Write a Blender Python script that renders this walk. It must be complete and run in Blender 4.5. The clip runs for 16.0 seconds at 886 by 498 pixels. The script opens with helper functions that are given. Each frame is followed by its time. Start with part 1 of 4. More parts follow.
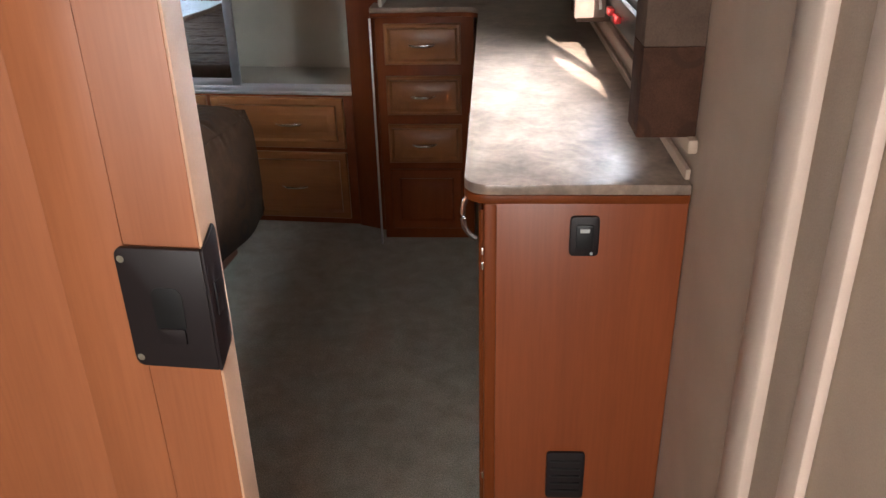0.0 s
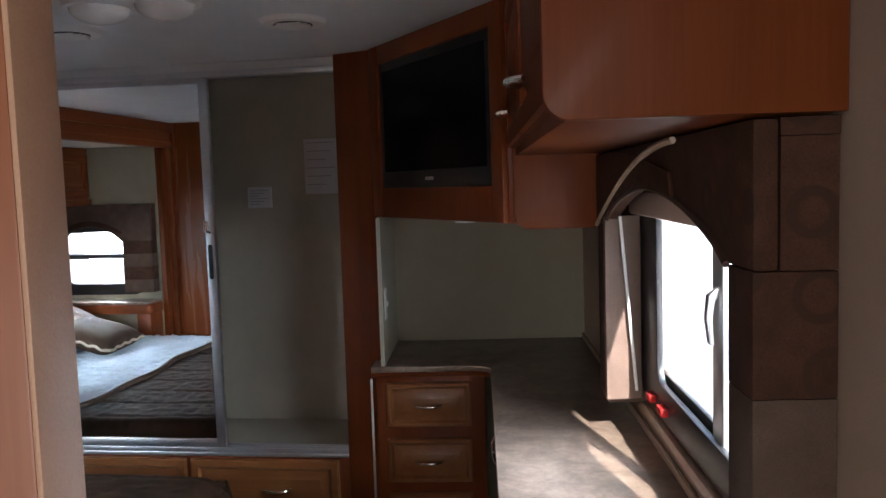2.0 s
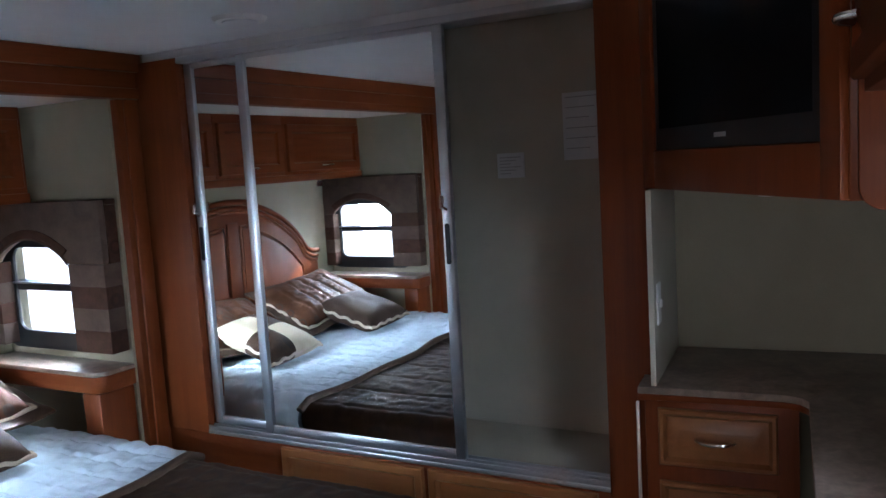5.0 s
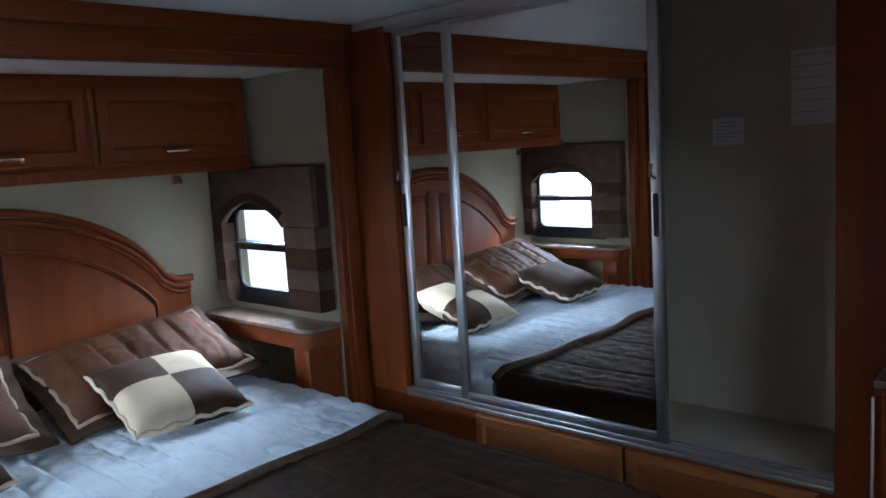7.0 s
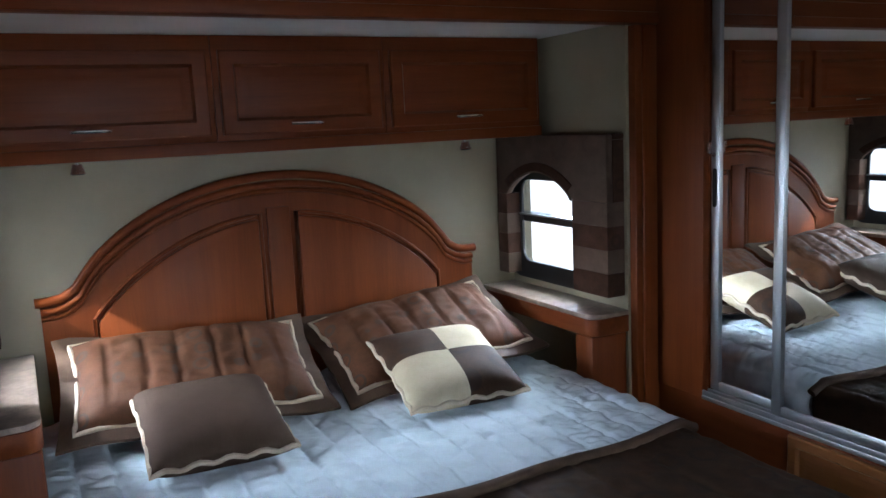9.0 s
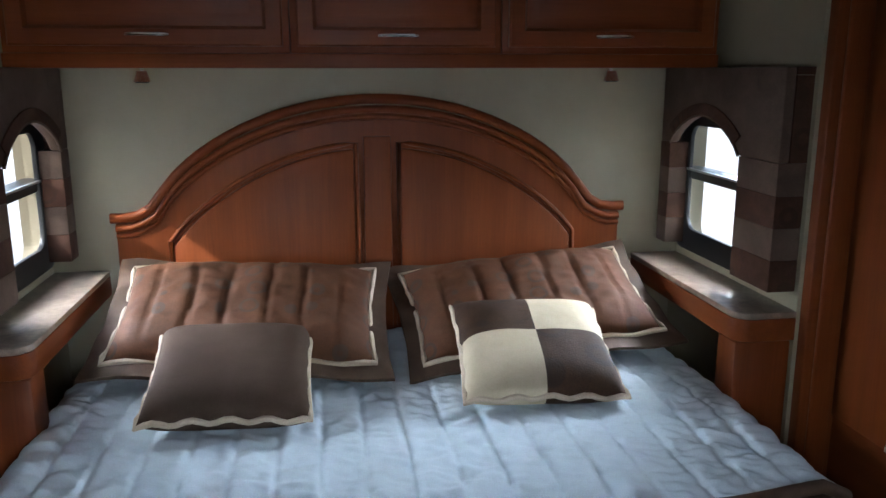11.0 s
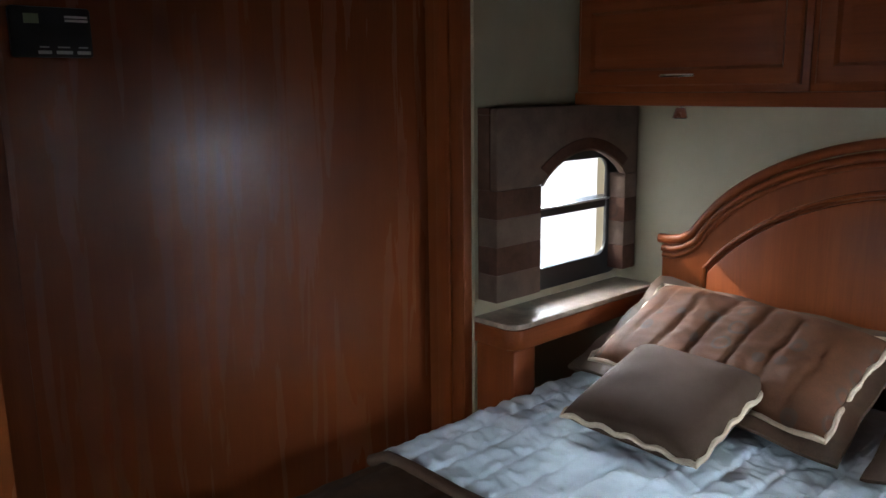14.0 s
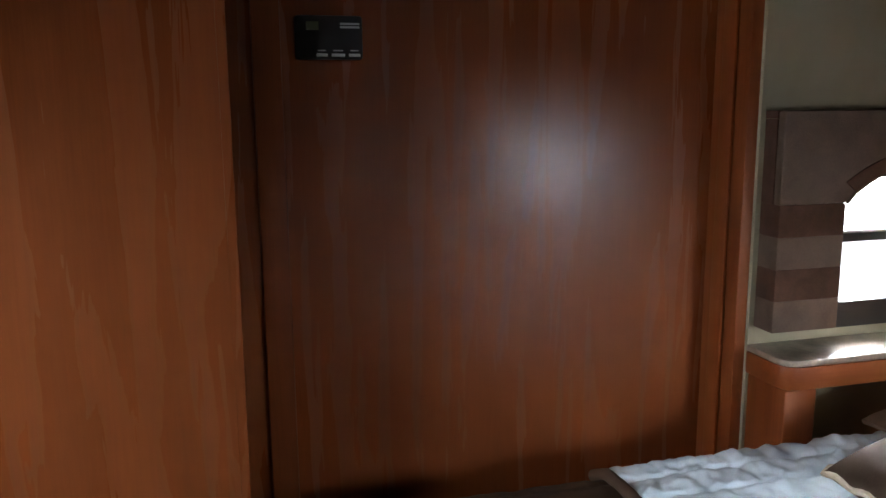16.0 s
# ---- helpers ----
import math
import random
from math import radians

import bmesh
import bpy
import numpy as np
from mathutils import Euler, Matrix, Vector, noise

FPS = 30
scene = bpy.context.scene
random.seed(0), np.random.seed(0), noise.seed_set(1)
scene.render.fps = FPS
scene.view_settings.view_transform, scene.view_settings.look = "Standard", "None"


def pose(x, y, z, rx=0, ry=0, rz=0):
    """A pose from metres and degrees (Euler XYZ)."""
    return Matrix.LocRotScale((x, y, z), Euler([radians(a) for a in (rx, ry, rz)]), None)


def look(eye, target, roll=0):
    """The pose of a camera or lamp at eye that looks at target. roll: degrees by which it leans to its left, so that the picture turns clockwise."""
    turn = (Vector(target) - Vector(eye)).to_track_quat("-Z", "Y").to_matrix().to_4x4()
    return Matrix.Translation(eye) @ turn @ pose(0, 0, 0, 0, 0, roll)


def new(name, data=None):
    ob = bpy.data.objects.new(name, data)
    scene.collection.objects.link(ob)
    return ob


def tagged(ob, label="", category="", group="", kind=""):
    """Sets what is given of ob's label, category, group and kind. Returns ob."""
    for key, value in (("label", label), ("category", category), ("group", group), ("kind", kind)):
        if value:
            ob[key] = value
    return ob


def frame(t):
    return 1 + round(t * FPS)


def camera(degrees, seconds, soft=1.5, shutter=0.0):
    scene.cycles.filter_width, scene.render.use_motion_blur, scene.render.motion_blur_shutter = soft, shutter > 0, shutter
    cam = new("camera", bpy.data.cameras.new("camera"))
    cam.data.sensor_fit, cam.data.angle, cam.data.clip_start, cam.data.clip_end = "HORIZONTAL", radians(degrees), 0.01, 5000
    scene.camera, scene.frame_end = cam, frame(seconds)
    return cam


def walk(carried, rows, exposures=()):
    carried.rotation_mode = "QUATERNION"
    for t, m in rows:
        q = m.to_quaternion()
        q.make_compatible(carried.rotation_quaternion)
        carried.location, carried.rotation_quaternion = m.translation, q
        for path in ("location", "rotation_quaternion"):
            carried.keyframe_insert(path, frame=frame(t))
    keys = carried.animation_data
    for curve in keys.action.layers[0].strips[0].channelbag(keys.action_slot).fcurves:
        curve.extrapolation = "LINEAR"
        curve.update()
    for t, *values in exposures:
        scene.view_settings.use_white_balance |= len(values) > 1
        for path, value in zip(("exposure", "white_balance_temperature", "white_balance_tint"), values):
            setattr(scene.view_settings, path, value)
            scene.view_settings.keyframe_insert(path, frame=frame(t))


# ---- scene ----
cam = camera(57.9, 16.0)
PATH = [
    (0, (-0.225, -0.78, 1.454), (-0.498, 0.999, 0.582), -1.4),
    (0.5, (-0.223, -0.739, 1.5), (-0.473, 1.135, 0.846), -0.9),
    (1, (-0.233, -0.644, 1.542), (-0.483, 1.305, 1.173), -0.9),
    (1.5, (-0.283, -0.536, 1.589), (-0.527, 1.438, 1.38), -1.7),
    (2, (-0.323, -0.425, 1.591), (-0.59, 1.55, 1.427), -1.8),
    (2.5, (-0.343, -0.318, 1.593), (-0.657, 1.655, 1.497), -1.4),
    (3, (-0.341, -0.174, 1.596), (-0.697, 1.794, 1.586), -0.3),
    (3.5, (-0.336, -0.073, 1.589), (-0.728, 1.885, 1.482), -0.3),
    (4, (-0.351, 0.001, 1.577), (-0.828, 1.93, 1.347), -1.0),
    (4.5, (-0.359, 0.081, 1.592), (-1.074, 1.935, 1.364), -2.8),
    (5, (-0.389, 0.194, 1.585), (-1.343, 1.938, 1.367), -3.4),
    (7.5, (-0.459, 0.248, 1.572), (-1.888, 1.62, 1.295), -3.5),
    (8, (-0.496, 0.276, 1.568), (-2.035, 1.52, 1.279), -3.5),
    (8.5, (-0.596, 0.331, 1.583), (-2.245, 1.42, 1.277), -3.2),
    (9, (-0.711, 0.365, 1.579), (-2.46, 1.285, 1.271), -2.7),
    (11.5, (-1.074, 1.302, 1.499), (-2.997, 1.297, 0.948), 1.0),
    (12, (-1.095, 1.554, 1.535), (-2.935, 1.181, 0.846), 1.4),
    (12.5, (-1.098, 1.699, 1.545), (-2.857, 1.039, 0.861), 0.8),
    (13, (-1.059, 1.686, 1.567), (-2.79, 0.835, 1.039), 1.0),
    (13.5, (-1.096, 1.748, 1.579), (-2.689, 0.626, 1.128), 0.5),
    (14, (-1.217, 1.885, 1.579), (-2.552, 0.449, 1.183), -0.7),
    (14.5, (-1.271, 1.961, 1.578), (-2.406, 0.361, 1.187), -1.8),
    (15, (-1.283, 1.955, 1.549), (-2.326, 0.292, 1.165), -1.5),
    (15.5, (-1.421, 2.016, 1.522), (-2.219, 0.217, 1.168), -0.6),
    (16, (-1.574, 2.049, 1.537), (-2.069, 0.143, 1.185), -0.5),
]
walk(cam, [(t, look(eye, target, roll)) for t, eye, target, roll in PATH],
     [(0, 2.75, 6300, 12), (0.6, 2.65, 6200, 12), (1.2, 2.25, 6150, 12), (2.0, 1.9, 6050, 12), (2.5, 1.55, 5500, 10), (3.0, 1.6, 5300, 10), (4.2, 1.65, 5400, 10), (5, 1.9, 5450, 10), (7.5, 1.1, 5550, 10), (9, 1.25, 5850, 10), (12.5, 1.15, 6100, 10), (14.5, 1.2, 6350, 10), (15.5, 1.4, 6450, 10), (16, 1.95, 6600, 10)])

# ---- light ----
SUN_DIR = Vector((-0.442, 1.266, -1.0)).normalized()
world = bpy.data.worlds.new("sky")
scene.world = world
world.use_nodes = True
wn = world.node_tree
sky = wn.nodes.new("ShaderNodeTexSky")
sky.sky_type = "NISHITA"
sky.sun_disc = False
sky.sun_elevation = math.asin(-SUN_DIR.z)
sky.sun_rotation = math.atan2(-SUN_DIR.x, -SUN_DIR.y)
wn.links.new(sky.outputs[0], wn.nodes["Background"].inputs[0])
wn.nodes["Background"].inputs[1].default_value = 0.145
sun = new("sun", bpy.data.lights.new("sun", "SUN"))
sun.data.energy, sun.data.angle, sun.data.color = 3.8, radians(0.6), (1.0, 0.93, 0.82)
sun.matrix_world = look((0, 0, 8), Vector((0, 0, 8)) + SUN_DIR)


def daylight_lamp(name, m, w, h, power, color=(0.84, 0.93, 1.0), spread=115):
    """Area lamp that stands in for daylight, outside a window or added in the hall."""
    a = new(name, bpy.data.lights.new(name, "AREA"))
    a.data.shape, a.data.size, a.data.size_y, a.data.energy, a.data.color = "RECTANGLE", w, h, power, color
    a.data.spread = radians(spread)
    a.matrix_world = m
    return a


# frame of the tapered side wall: x runs forward along it, y into the room
SIDE = pose(0, 0.495, 0, 0, 0, 95)
HOME = Matrix.Identity(4)
daylight_lamp("daylight_side_window", SIDE @ look((0.55, -0.16, 1.38), (0.55, 1.0, 0.72)), 0.8, 0.4, 4.6, spread=115)
daylight_lamp("daylight_near_window", look((-3.33, -0.04, 1.26), (-2.85, 1.0, 0.25)), 0.45, 0.38, 6.2, spread=104)
daylight_lamp("daylight_far_window", look((-3.33, 2.52, 1.26), (-2.85, 1.5, 0.25)), 0.45, 0.38, 6.2, spread=104)
# added fill lamp before the closed hall end wall; no window is built there
daylight_lamp("hall_fill_lamp", look((-0.45, -2.12, 1.1), (-0.40, 0.4, 0.6)), 1.0, 1.0, 8.5, (1.0, 0.95, 0.88), 150)


# ---- materials ----
def material(name, base=(0.5, 0.5, 0.5), rough=0.5, metal=0.0, spec=0.5):
    m = bpy.data.materials.new(name)
    m.use_nodes = True
    p = m.node_tree.nodes["Principled BSDF"]
    p.inputs["Base Color"].default_value = (*base, 1)
    p.inputs["Roughness"].default_value = rough
    p.inputs["Metallic"].default_value = metal
    p.inputs["Specular IOR Level"].default_value = spec
    return m, m.node_tree, p


def coords(t, scale, rot=(0, 0, 0), kind="Object"):
    c = t.nodes.new("ShaderNodeTexCoord")
    mp = t.nodes.new("ShaderNodeMapping")
    mp.inputs["Scale"].default_value = scale
    mp.inputs["Rotation"].default_value = rot
    t.links.new(c.outputs[kind], mp.inputs[0])
    return mp.outputs[0]


def tex(t, vec, scale, detail=4, rough=0.55, distort=0.0):
    n = t.nodes.new("ShaderNodeTexNoise")
    n.inputs["Scale"].default_value, n.inputs["Detail"].default_value = scale, detail
    n.inputs["Roughness"].default_value, n.inputs["Distortion"].default_value = rough, distort
    t.links.new(vec, n.inputs["Vector"])
    return n.outputs["Fac"]


def ramp(t, fac, *stops):
    r = t.nodes.new("ShaderNodeValToRGB")
    while len(r.color_ramp.elements) < len(stops):
        r.color_ramp.elements.new(0.5)
    for e, (at, col) in zip(r.color_ramp.elements, stops):
        e.position, e.color = at, (*col, 1)
    t.links.new(fac, r.inputs[0])
    return r.outputs[0]


def mix(t, a, b, fac, mode="MULTIPLY"):
    n = t.nodes.new("ShaderNodeMix")
    n.data_type, n.blend_type = "RGBA", mode
    if isinstance(fac, float):
        n.inputs[0].default_value = fac
    else:
        t.links.new(fac, n.inputs[0])
    t.links.new(a, n.inputs[6])
    t.links.new(b, n.inputs[7])
    return n.outputs[2]


def bump(t, p, height, strength, distance=0.002):
    b = t.nodes.new("ShaderNodeBump")
    b.inputs["Strength"].default_value, b.inputs["Distance"].default_value = strength, distance
    t.links.new(height, b.inputs["Height"])
    t.links.new(b.outputs[0], p.inputs["Normal"])


def wood(name, dark, light, rough=0.36, along="z", spec=0.5):
    m, t, p = material(name, light, rough, 0, spec)
    s = {"z": (9, 9, 0.7), "x": (0.7, 9, 9), "y": (9, 0.7, 9)}[along]
    fine = {"z": (110, 110, 5), "x": (5, 110, 110), "y": (110, 5, 110)}[along]
    big = tex(t, coords(t, s), 1.6, 4, 0.55, 0.5)
    grain = tex(t, coords(t, fine), 1.5, 3, 0.6)
    col = ramp(t, big, (0.2, dark), (0.8, light))
    g = ramp(t, grain, (0.3, (0.86, 0.83, 0.81)), (0.62, (1, 1, 1)))
    t.links.new(mix(t, col, g, 0.75), p.inputs["Base Color"])
    bump(t, p, grain, 0.12, 0.0006)
    r = t.nodes.new("ShaderNodeMapRange")
    r.inputs[3].default_value, r.inputs[4].default_value = rough - 0.015, rough + 0.02
    t.links.new(big, r.inputs[0])
    t.links.new(r.outputs[0], p.inputs["Roughness"])
    return m


def rings(t, col, cell, tint):
    """Scattered ring medallions woven into a cloth."""
    v = t.nodes.new("ShaderNodeTexVoronoi")
    v.inputs["Scale"].default_value, v.inputs["Randomness"].default_value = 1 / cell, 0.45
    t.links.new(coords(t, (1, 1, 1)), v.inputs["Vector"])
    mask = ramp(t, v.outputs["Distance"], (0.0, (0.8,) * 3), (0.10, (0, 0, 0)), (0.20, (0, 0, 0)), (0.24, (1, 1, 1)), (0.31, (1, 1, 1)), (0.34, (0, 0, 0)))
    rgb = t.nodes.new("ShaderNodeRGB")
    rgb.outputs[0].default_value = (*tint, 1)
    sep = t.nodes.new("ShaderNodeSeparateColor")
    t.links.new(mask, sep.inputs[0])
    return mix(t, col, rgb.outputs[0], sep.outputs[0], "MIX")


def mottled(name, a, b, rough, scale, grain=0.0, bumps=0.0, spec=0.5, size=400, ring=None):
    m, t, p = material(name, a, rough, 0, spec)
    f = tex(t, coords(t, (1, 1, 1)), scale, 5, 0.6, 0.4)
    col = ramp(t, f, (0.3, a), (0.7, b))
    h = tex(t, coords(t, (1, 1, 1)), size, 2)
    if grain:
        g = ramp(t, h, (0.3, (1 - grain,) * 3), (0.7, (1, 1, 1)))
        col = mix(t, col, g, 1.0)
    if ring:
        col = rings(t, col, *ring)
    t.links.new(col, p.inputs["Base Color"])
    if bumps:
        bump(t, p, h, bumps)
    return m


CHERRY = wood("cherry_wood", (0.112, 0.0255, 0.0062), (0.185, 0.0445, 0.0108), 0.42, "z", 0.16)
CHERRY_Y = wood("cherry_wood_crosswise", (0.112, 0.0255, 0.0062), (0.185, 0.0445, 0.0108), 0.42, "y", 0.16)
CHERRY_X = wood("cherry_wood_lengthwise", (0.112, 0.0255, 0.0062), (0.185, 0.0445, 0.0108), 0.42, "x", 0.16)
PANEL = wood("cherry_wall_panel", (0.14, 0.034, 0.0095), (0.185, 0.0475, 0.0135), 0.27, "z", 0.33)
# brighter copy of the cherry panel wood, with hall light put into its colour
ENDWOOD_LIT = wood("satin_cherry_lit_copy", (0.19, 0.044, 0.014), (0.255, 0.066, 0.022), 0.36, "z", 0.4)
DOORWOOD = wood("light_cherry_door", (0.27, 0.085, 0.032), (0.36, 0.122, 0.048), 0.42)
PALEEDGE = mottled("pale_door_edge_band", (0.50, 0.29, 0.18), (0.58, 0.35, 0.23), 0.5, 7, 0.08, 0.1)
MAPLE = wood("honey_drawer_front", (0.19, 0.066, 0.02), (0.29, 0.115, 0.036), 0.36, "x")
BEIGE = mottled("beige_wall_vinyl", (0.265, 0.23, 0.155), (0.30, 0.26, 0.18), 0.62, 6, 0.10, 0.25)
TAN = mottled("tan_wall_vinyl", (0.38, 0.285, 0.215), (0.45, 0.34, 0.26), 0.6, 5, 0.10, 0.25)
CREAM = mottled("cream_trim", (0.53, 0.41, 0.34), (0.60, 0.47, 0.39), 0.5, 9, 0.04, 0.1)
CEILING = mottled("white_ceiling_vinyl", (0.66, 0.68, 0.69), (0.72, 0.73, 0.74), 0.55, 4, 0.04, 0.2)
LINER = mottled("wardrobe_liner", (0.44, 0.41, 0.33), (0.50, 0.47, 0.38), 0.6, 5, 0.06, 0.15)
CARPET = mottled("grey_green_carpet", (0.34, 0.33, 0.275), (0.46, 0.445, 0.375), 0.95, 14, 0.5, 1.0, 0.1, 260)
STONE = mottled("mottled_brown_laminate", (0.13, 0.095, 0.075), (0.36, 0.27, 0.21), 0.3, 13, 0.25, 0.05, 0.5, 60)
QUILT = mottled("pale_quilt_cotton", (0.58, 0.68, 0.76), (0.66, 0.76, 0.83), 0.75, 8, 0.1, 0.4, 0.2, 300)
SPREAD = mottled("dark_brown_bedspread", (0.030, 0.0125, 0.0045), (0.058, 0.025, 0.0095), 0.8, 16, 0.3, 0.5, 0.3, 200, (0.15, (0.026, 0.0125, 0.007)))
SATIN = mottled("bronze_quilted_satin", (0.064, 0.023, 0.0095), (0.105, 0.039, 0.016), 0.75, 12, 0.2, 0.3, 0.2, 220, (0.09, (0.055, 0.030, 0.020)))
TAUPE = mottled("taupe_velvet", (0.056, 0.035, 0.025), (0.074, 0.047, 0.034), 0.8, 10, 0.12, 0.3, 0.06, 300)
CREAMCLOTH = mottled("cream_cotton", (0.45, 0.37, 0.25), (0.53, 0.44, 0.31), 0.75, 12, 0.1, 0.3, 0.2, 300)
CORD = mottled("tan_piping_cord", (0.46, 0.37, 0.27), (0.56, 0.46, 0.35), 0.75, 20, 0.2, 0.5, 0.2, 300)
FLANGE = mottled("brown_sham_border", (0.060, 0.034, 0.021), (0.095, 0.055, 0.035), 0.6, 12, 0.2, 0.3, 0.3, 250)
DRAPE_D = mottled("dark_brown_valance_cloth", (0.046, 0.019, 0.011), (0.082, 0.035, 0.021), 0.8, 18, 0.25, 0.4, 0.2, 300, (0.10, (0.042, 0.019, 0.012)))
DRAPE_T = mottled("taupe_valance_cloth", (0.080, 0.050, 0.036), (0.115, 0.075, 0.056), 0.75, 14, 0.2, 0.4, 0.2, 300)
DRAPE_P = mottled("rose_beige_curtain_lining", (0.19, 0.132, 0.108), (0.23, 0.162, 0.132), 0.8, 10, 0.1, 0.3, 0.2, 300)
ALU = material("brushed_aluminium", (0.60, 0.63, 0.66), 0.36, 1.0)[0]
CHROME = material("polished_nickel", (0.85, 0.84, 0.82), 0.26, 1.0)[0]
MIRROR = material("mirror_glass", (0.86, 0.88, 0.88), 0.012, 1.0)[0]
BLACK = material("black_plastic", (0.009, 0.009, 0.010), 0.4, 0, 0.35)[0]
FRAMEBLACK = material("black_window_frame", (0.010, 0.010, 0.011), 0.4)[0]
BRONZE = material("dark_bronze_plastic", (0.013, 0.009, 0.010), 0.45, 0, 0.3)[0]
SCREEN = material("dark_tv_glass", (0.003, 0.003, 0.004), 0.22, 0, 0.1)[0]
GREYLABEL = material("grey_print", (0.45, 0.47, 0.47), 0.6)[0]
LCD = material("olive_lcd", (0.09, 0.11, 0.05), 0.3)[0]
RED = material("red_plastic", (0.55, 0.02, 0.02), 0.4)[0]
PAPER = mottled("white_paper", (0.62, 0.64, 0.66), (0.68, 0.69, 0.70), 0.8, 20)
PRINT = material("grey_ink", (0.35, 0.36, 0.37), 0.8)[0]
WHITEPL = material("white_plastic", (0.74, 0.74, 0.72), 0.4)[0]
GROUND = mottled("pale_gravel_lot", (0.52, 0.51, 0.49), (0.62, 0.61, 0.58), 0.9, 0.8, 0.2)
GLASS, gt, gp = material("window_glass", (1, 1, 1), 0.0)
gp.inputs["Transmission Weight"].default_value = 1.0
gp.inputs["IOR"].default_value = 1.02
# self-lit material: emission makes the view through the windows read white
BACKDROP_GLOW, ht, hp = material("glowing_backdrop", (0.7, 0.75, 0.8), 0.9)
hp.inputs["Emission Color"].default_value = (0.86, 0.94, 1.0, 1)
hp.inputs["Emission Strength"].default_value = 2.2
LAMPLENS = material("frosted_lens", (0.8, 0.8, 0.78), 0.25)[0]


# ---- mesh helpers ----
ORIGIN = {}


def thing(name, base, label, category, fr=HOME, group="", kind=""):
    """An Empty at the thing's base; its parts are written in the frame's own metres."""
    ob = new(name)
    ob.empty_display_size = 0.05
    ob.matrix_world = fr @ Matrix.Translation(base)
    ORIGIN[ob.name] = Vector(base)
    return tagged(ob, label, category, group, kind)


def to_mesh(name, bm, mats, smooth):
    bmesh.ops.recalc_face_normals(bm, faces=bm.faces)
    me = bpy.data.meshes.new(name)
    bm.to_mesh(me)
    bm.free()
    for m in mats if isinstance(mats, (list, tuple)) else [mats]:
        me.materials.append(m)
    if smooth:
        me.shade_smooth()
        if smooth != "all":
            me.set_sharp_from_angle(angle=radians(38))
    return me


def part(name, bm, mat, parent, label="", smooth=True):
    base = ORIGIN[parent.name]
    bm.transform(Matrix.Translation(-base))
    ob = new(name, to_mesh(name, bm, mat, smooth))
    ob.parent = parent
    ORIGIN[ob.name] = Vector((0, 0, 0)) + base
    return tagged(ob, label)


def solid(name, bm, mat, label, category="", fr=HOME, kind="", smooth=True, base=(0, 0, 0)):
    bm.transform(Matrix.Translation(-Vector(base)))
    ob = new(name, to_mesh(name, bm, mat, smooth))
    ob.matrix_world = fr @ Matrix.Translation(base)
    ORIGIN[ob.name] = Vector(base)
    return tagged(ob, label, category, "", kind)


def box(lo, hi, bevel=0.0, bm=None, seg=2):
    lo, hi = Vector(lo), Vector(hi)
    one = bmesh.new()
    bmesh.ops.create_cube(one, size=1)
    one.transform(Matrix.Translation((lo + hi) / 2) @ Matrix.Diagonal((*(hi - lo), 1)))
    if bevel:
        bmesh.ops.bevel(one, geom=one.edges[:], offset=bevel, segments=seg, affect="EDGES", profile=0.5)
    return join(one, bm)


def join(one, bm):
    if bm is None:
        return one
    me = bpy.data.meshes.new("tmp")
    one.to_mesh(me)
    one.free()
    bm.from_mesh(me)
    bpy.data.meshes.remove(me)
    return bm


def prism(poly, a, b, axis="z", bevel=0.0, bm=None, holes=()):
    """Extrudes a polygon from a to b along an axis; the polygon runs in the two other axes, in order."""
    def at(p, h):
        return {"z": (p[0], p[1], h), "y": (p[0], h, p[1]), "x": (h, p[0], p[1])}[axis]
    one = bmesh.new()
    if not holes:
        f = one.faces.new([one.verts.new(at(p, a)) for p in poly])
        faces = [f]
    else:
        edges = []
        for loop in (poly, *holes):
            vs = [one.verts.new(at(p, a)) for p in loop]
            edges += [one.edges.new((vs[i], vs[(i + 1) % len(vs)])) for i in range(len(vs))]
        faces = [g for g in bmesh.ops.triangle_fill(one, edges=edges, use_beauty=True)["geom"] if isinstance(g, bmesh.types.BMFace)]
    ext = bmesh.ops.extrude_face_region(one, geom=faces)
    d = {"z": (0, 0, b - a), "y": (0, b - a, 0), "x": (b - a, 0, 0)}[axis]
    bmesh.ops.translate(one, verts=[g for g in ext["geom"] if isinstance(g, bmesh.types.BMVert)], vec=d)
    bmesh.ops.recalc_face_normals(one, faces=one.faces)
    if bevel:
        es = [e for e in one.edges if len(e.link_faces) == 2 and e.calc_face_angle(0) > 0.6]
        bmesh.ops.bevel(one, geom=es, offset=bevel, segments=2, affect="EDGES", profile=0.5)
    return join(one, bm)


def tube(points, r, closed=False, bm=None, n=8, flat=1.0):
    """A round cord along a line of points."""
    one = bmesh.new()
    pts = [Vector(p) for p in points]
    rings = []
    for i, p in enumerate(pts):
        a = pts[i - 1] if (closed or i) else p
        b = pts[(i + 1) % len(pts)] if (closed or i < len(pts) - 1) else p
        d = (b - a).normalized()
        side = d.cross(Vector((0, 0, 1)))
        if side.length < 0.05:
            side = d.cross(Vector((0, 1, 0)))
        side.normalize()
        up = side.cross(d)
        rings.append([one.verts.new(p + r * (math.cos(6.2832 * k / n) * side + flat * math.sin(6.2832 * k / n) * up)) for k in range(n)])
    for i in range(len(rings) if closed else len(rings) - 1):
        a, b = rings[i], rings[(i + 1) % len(rings)]
        for k in range(n):
            one.faces.new((a[k], a[(k + 1) % n], b[(k + 1) % n], b[k]))
    if not closed:
        one.faces.new(rings[0])
        one.faces.new(rings[-1][::-1])
    return join(one, bm)


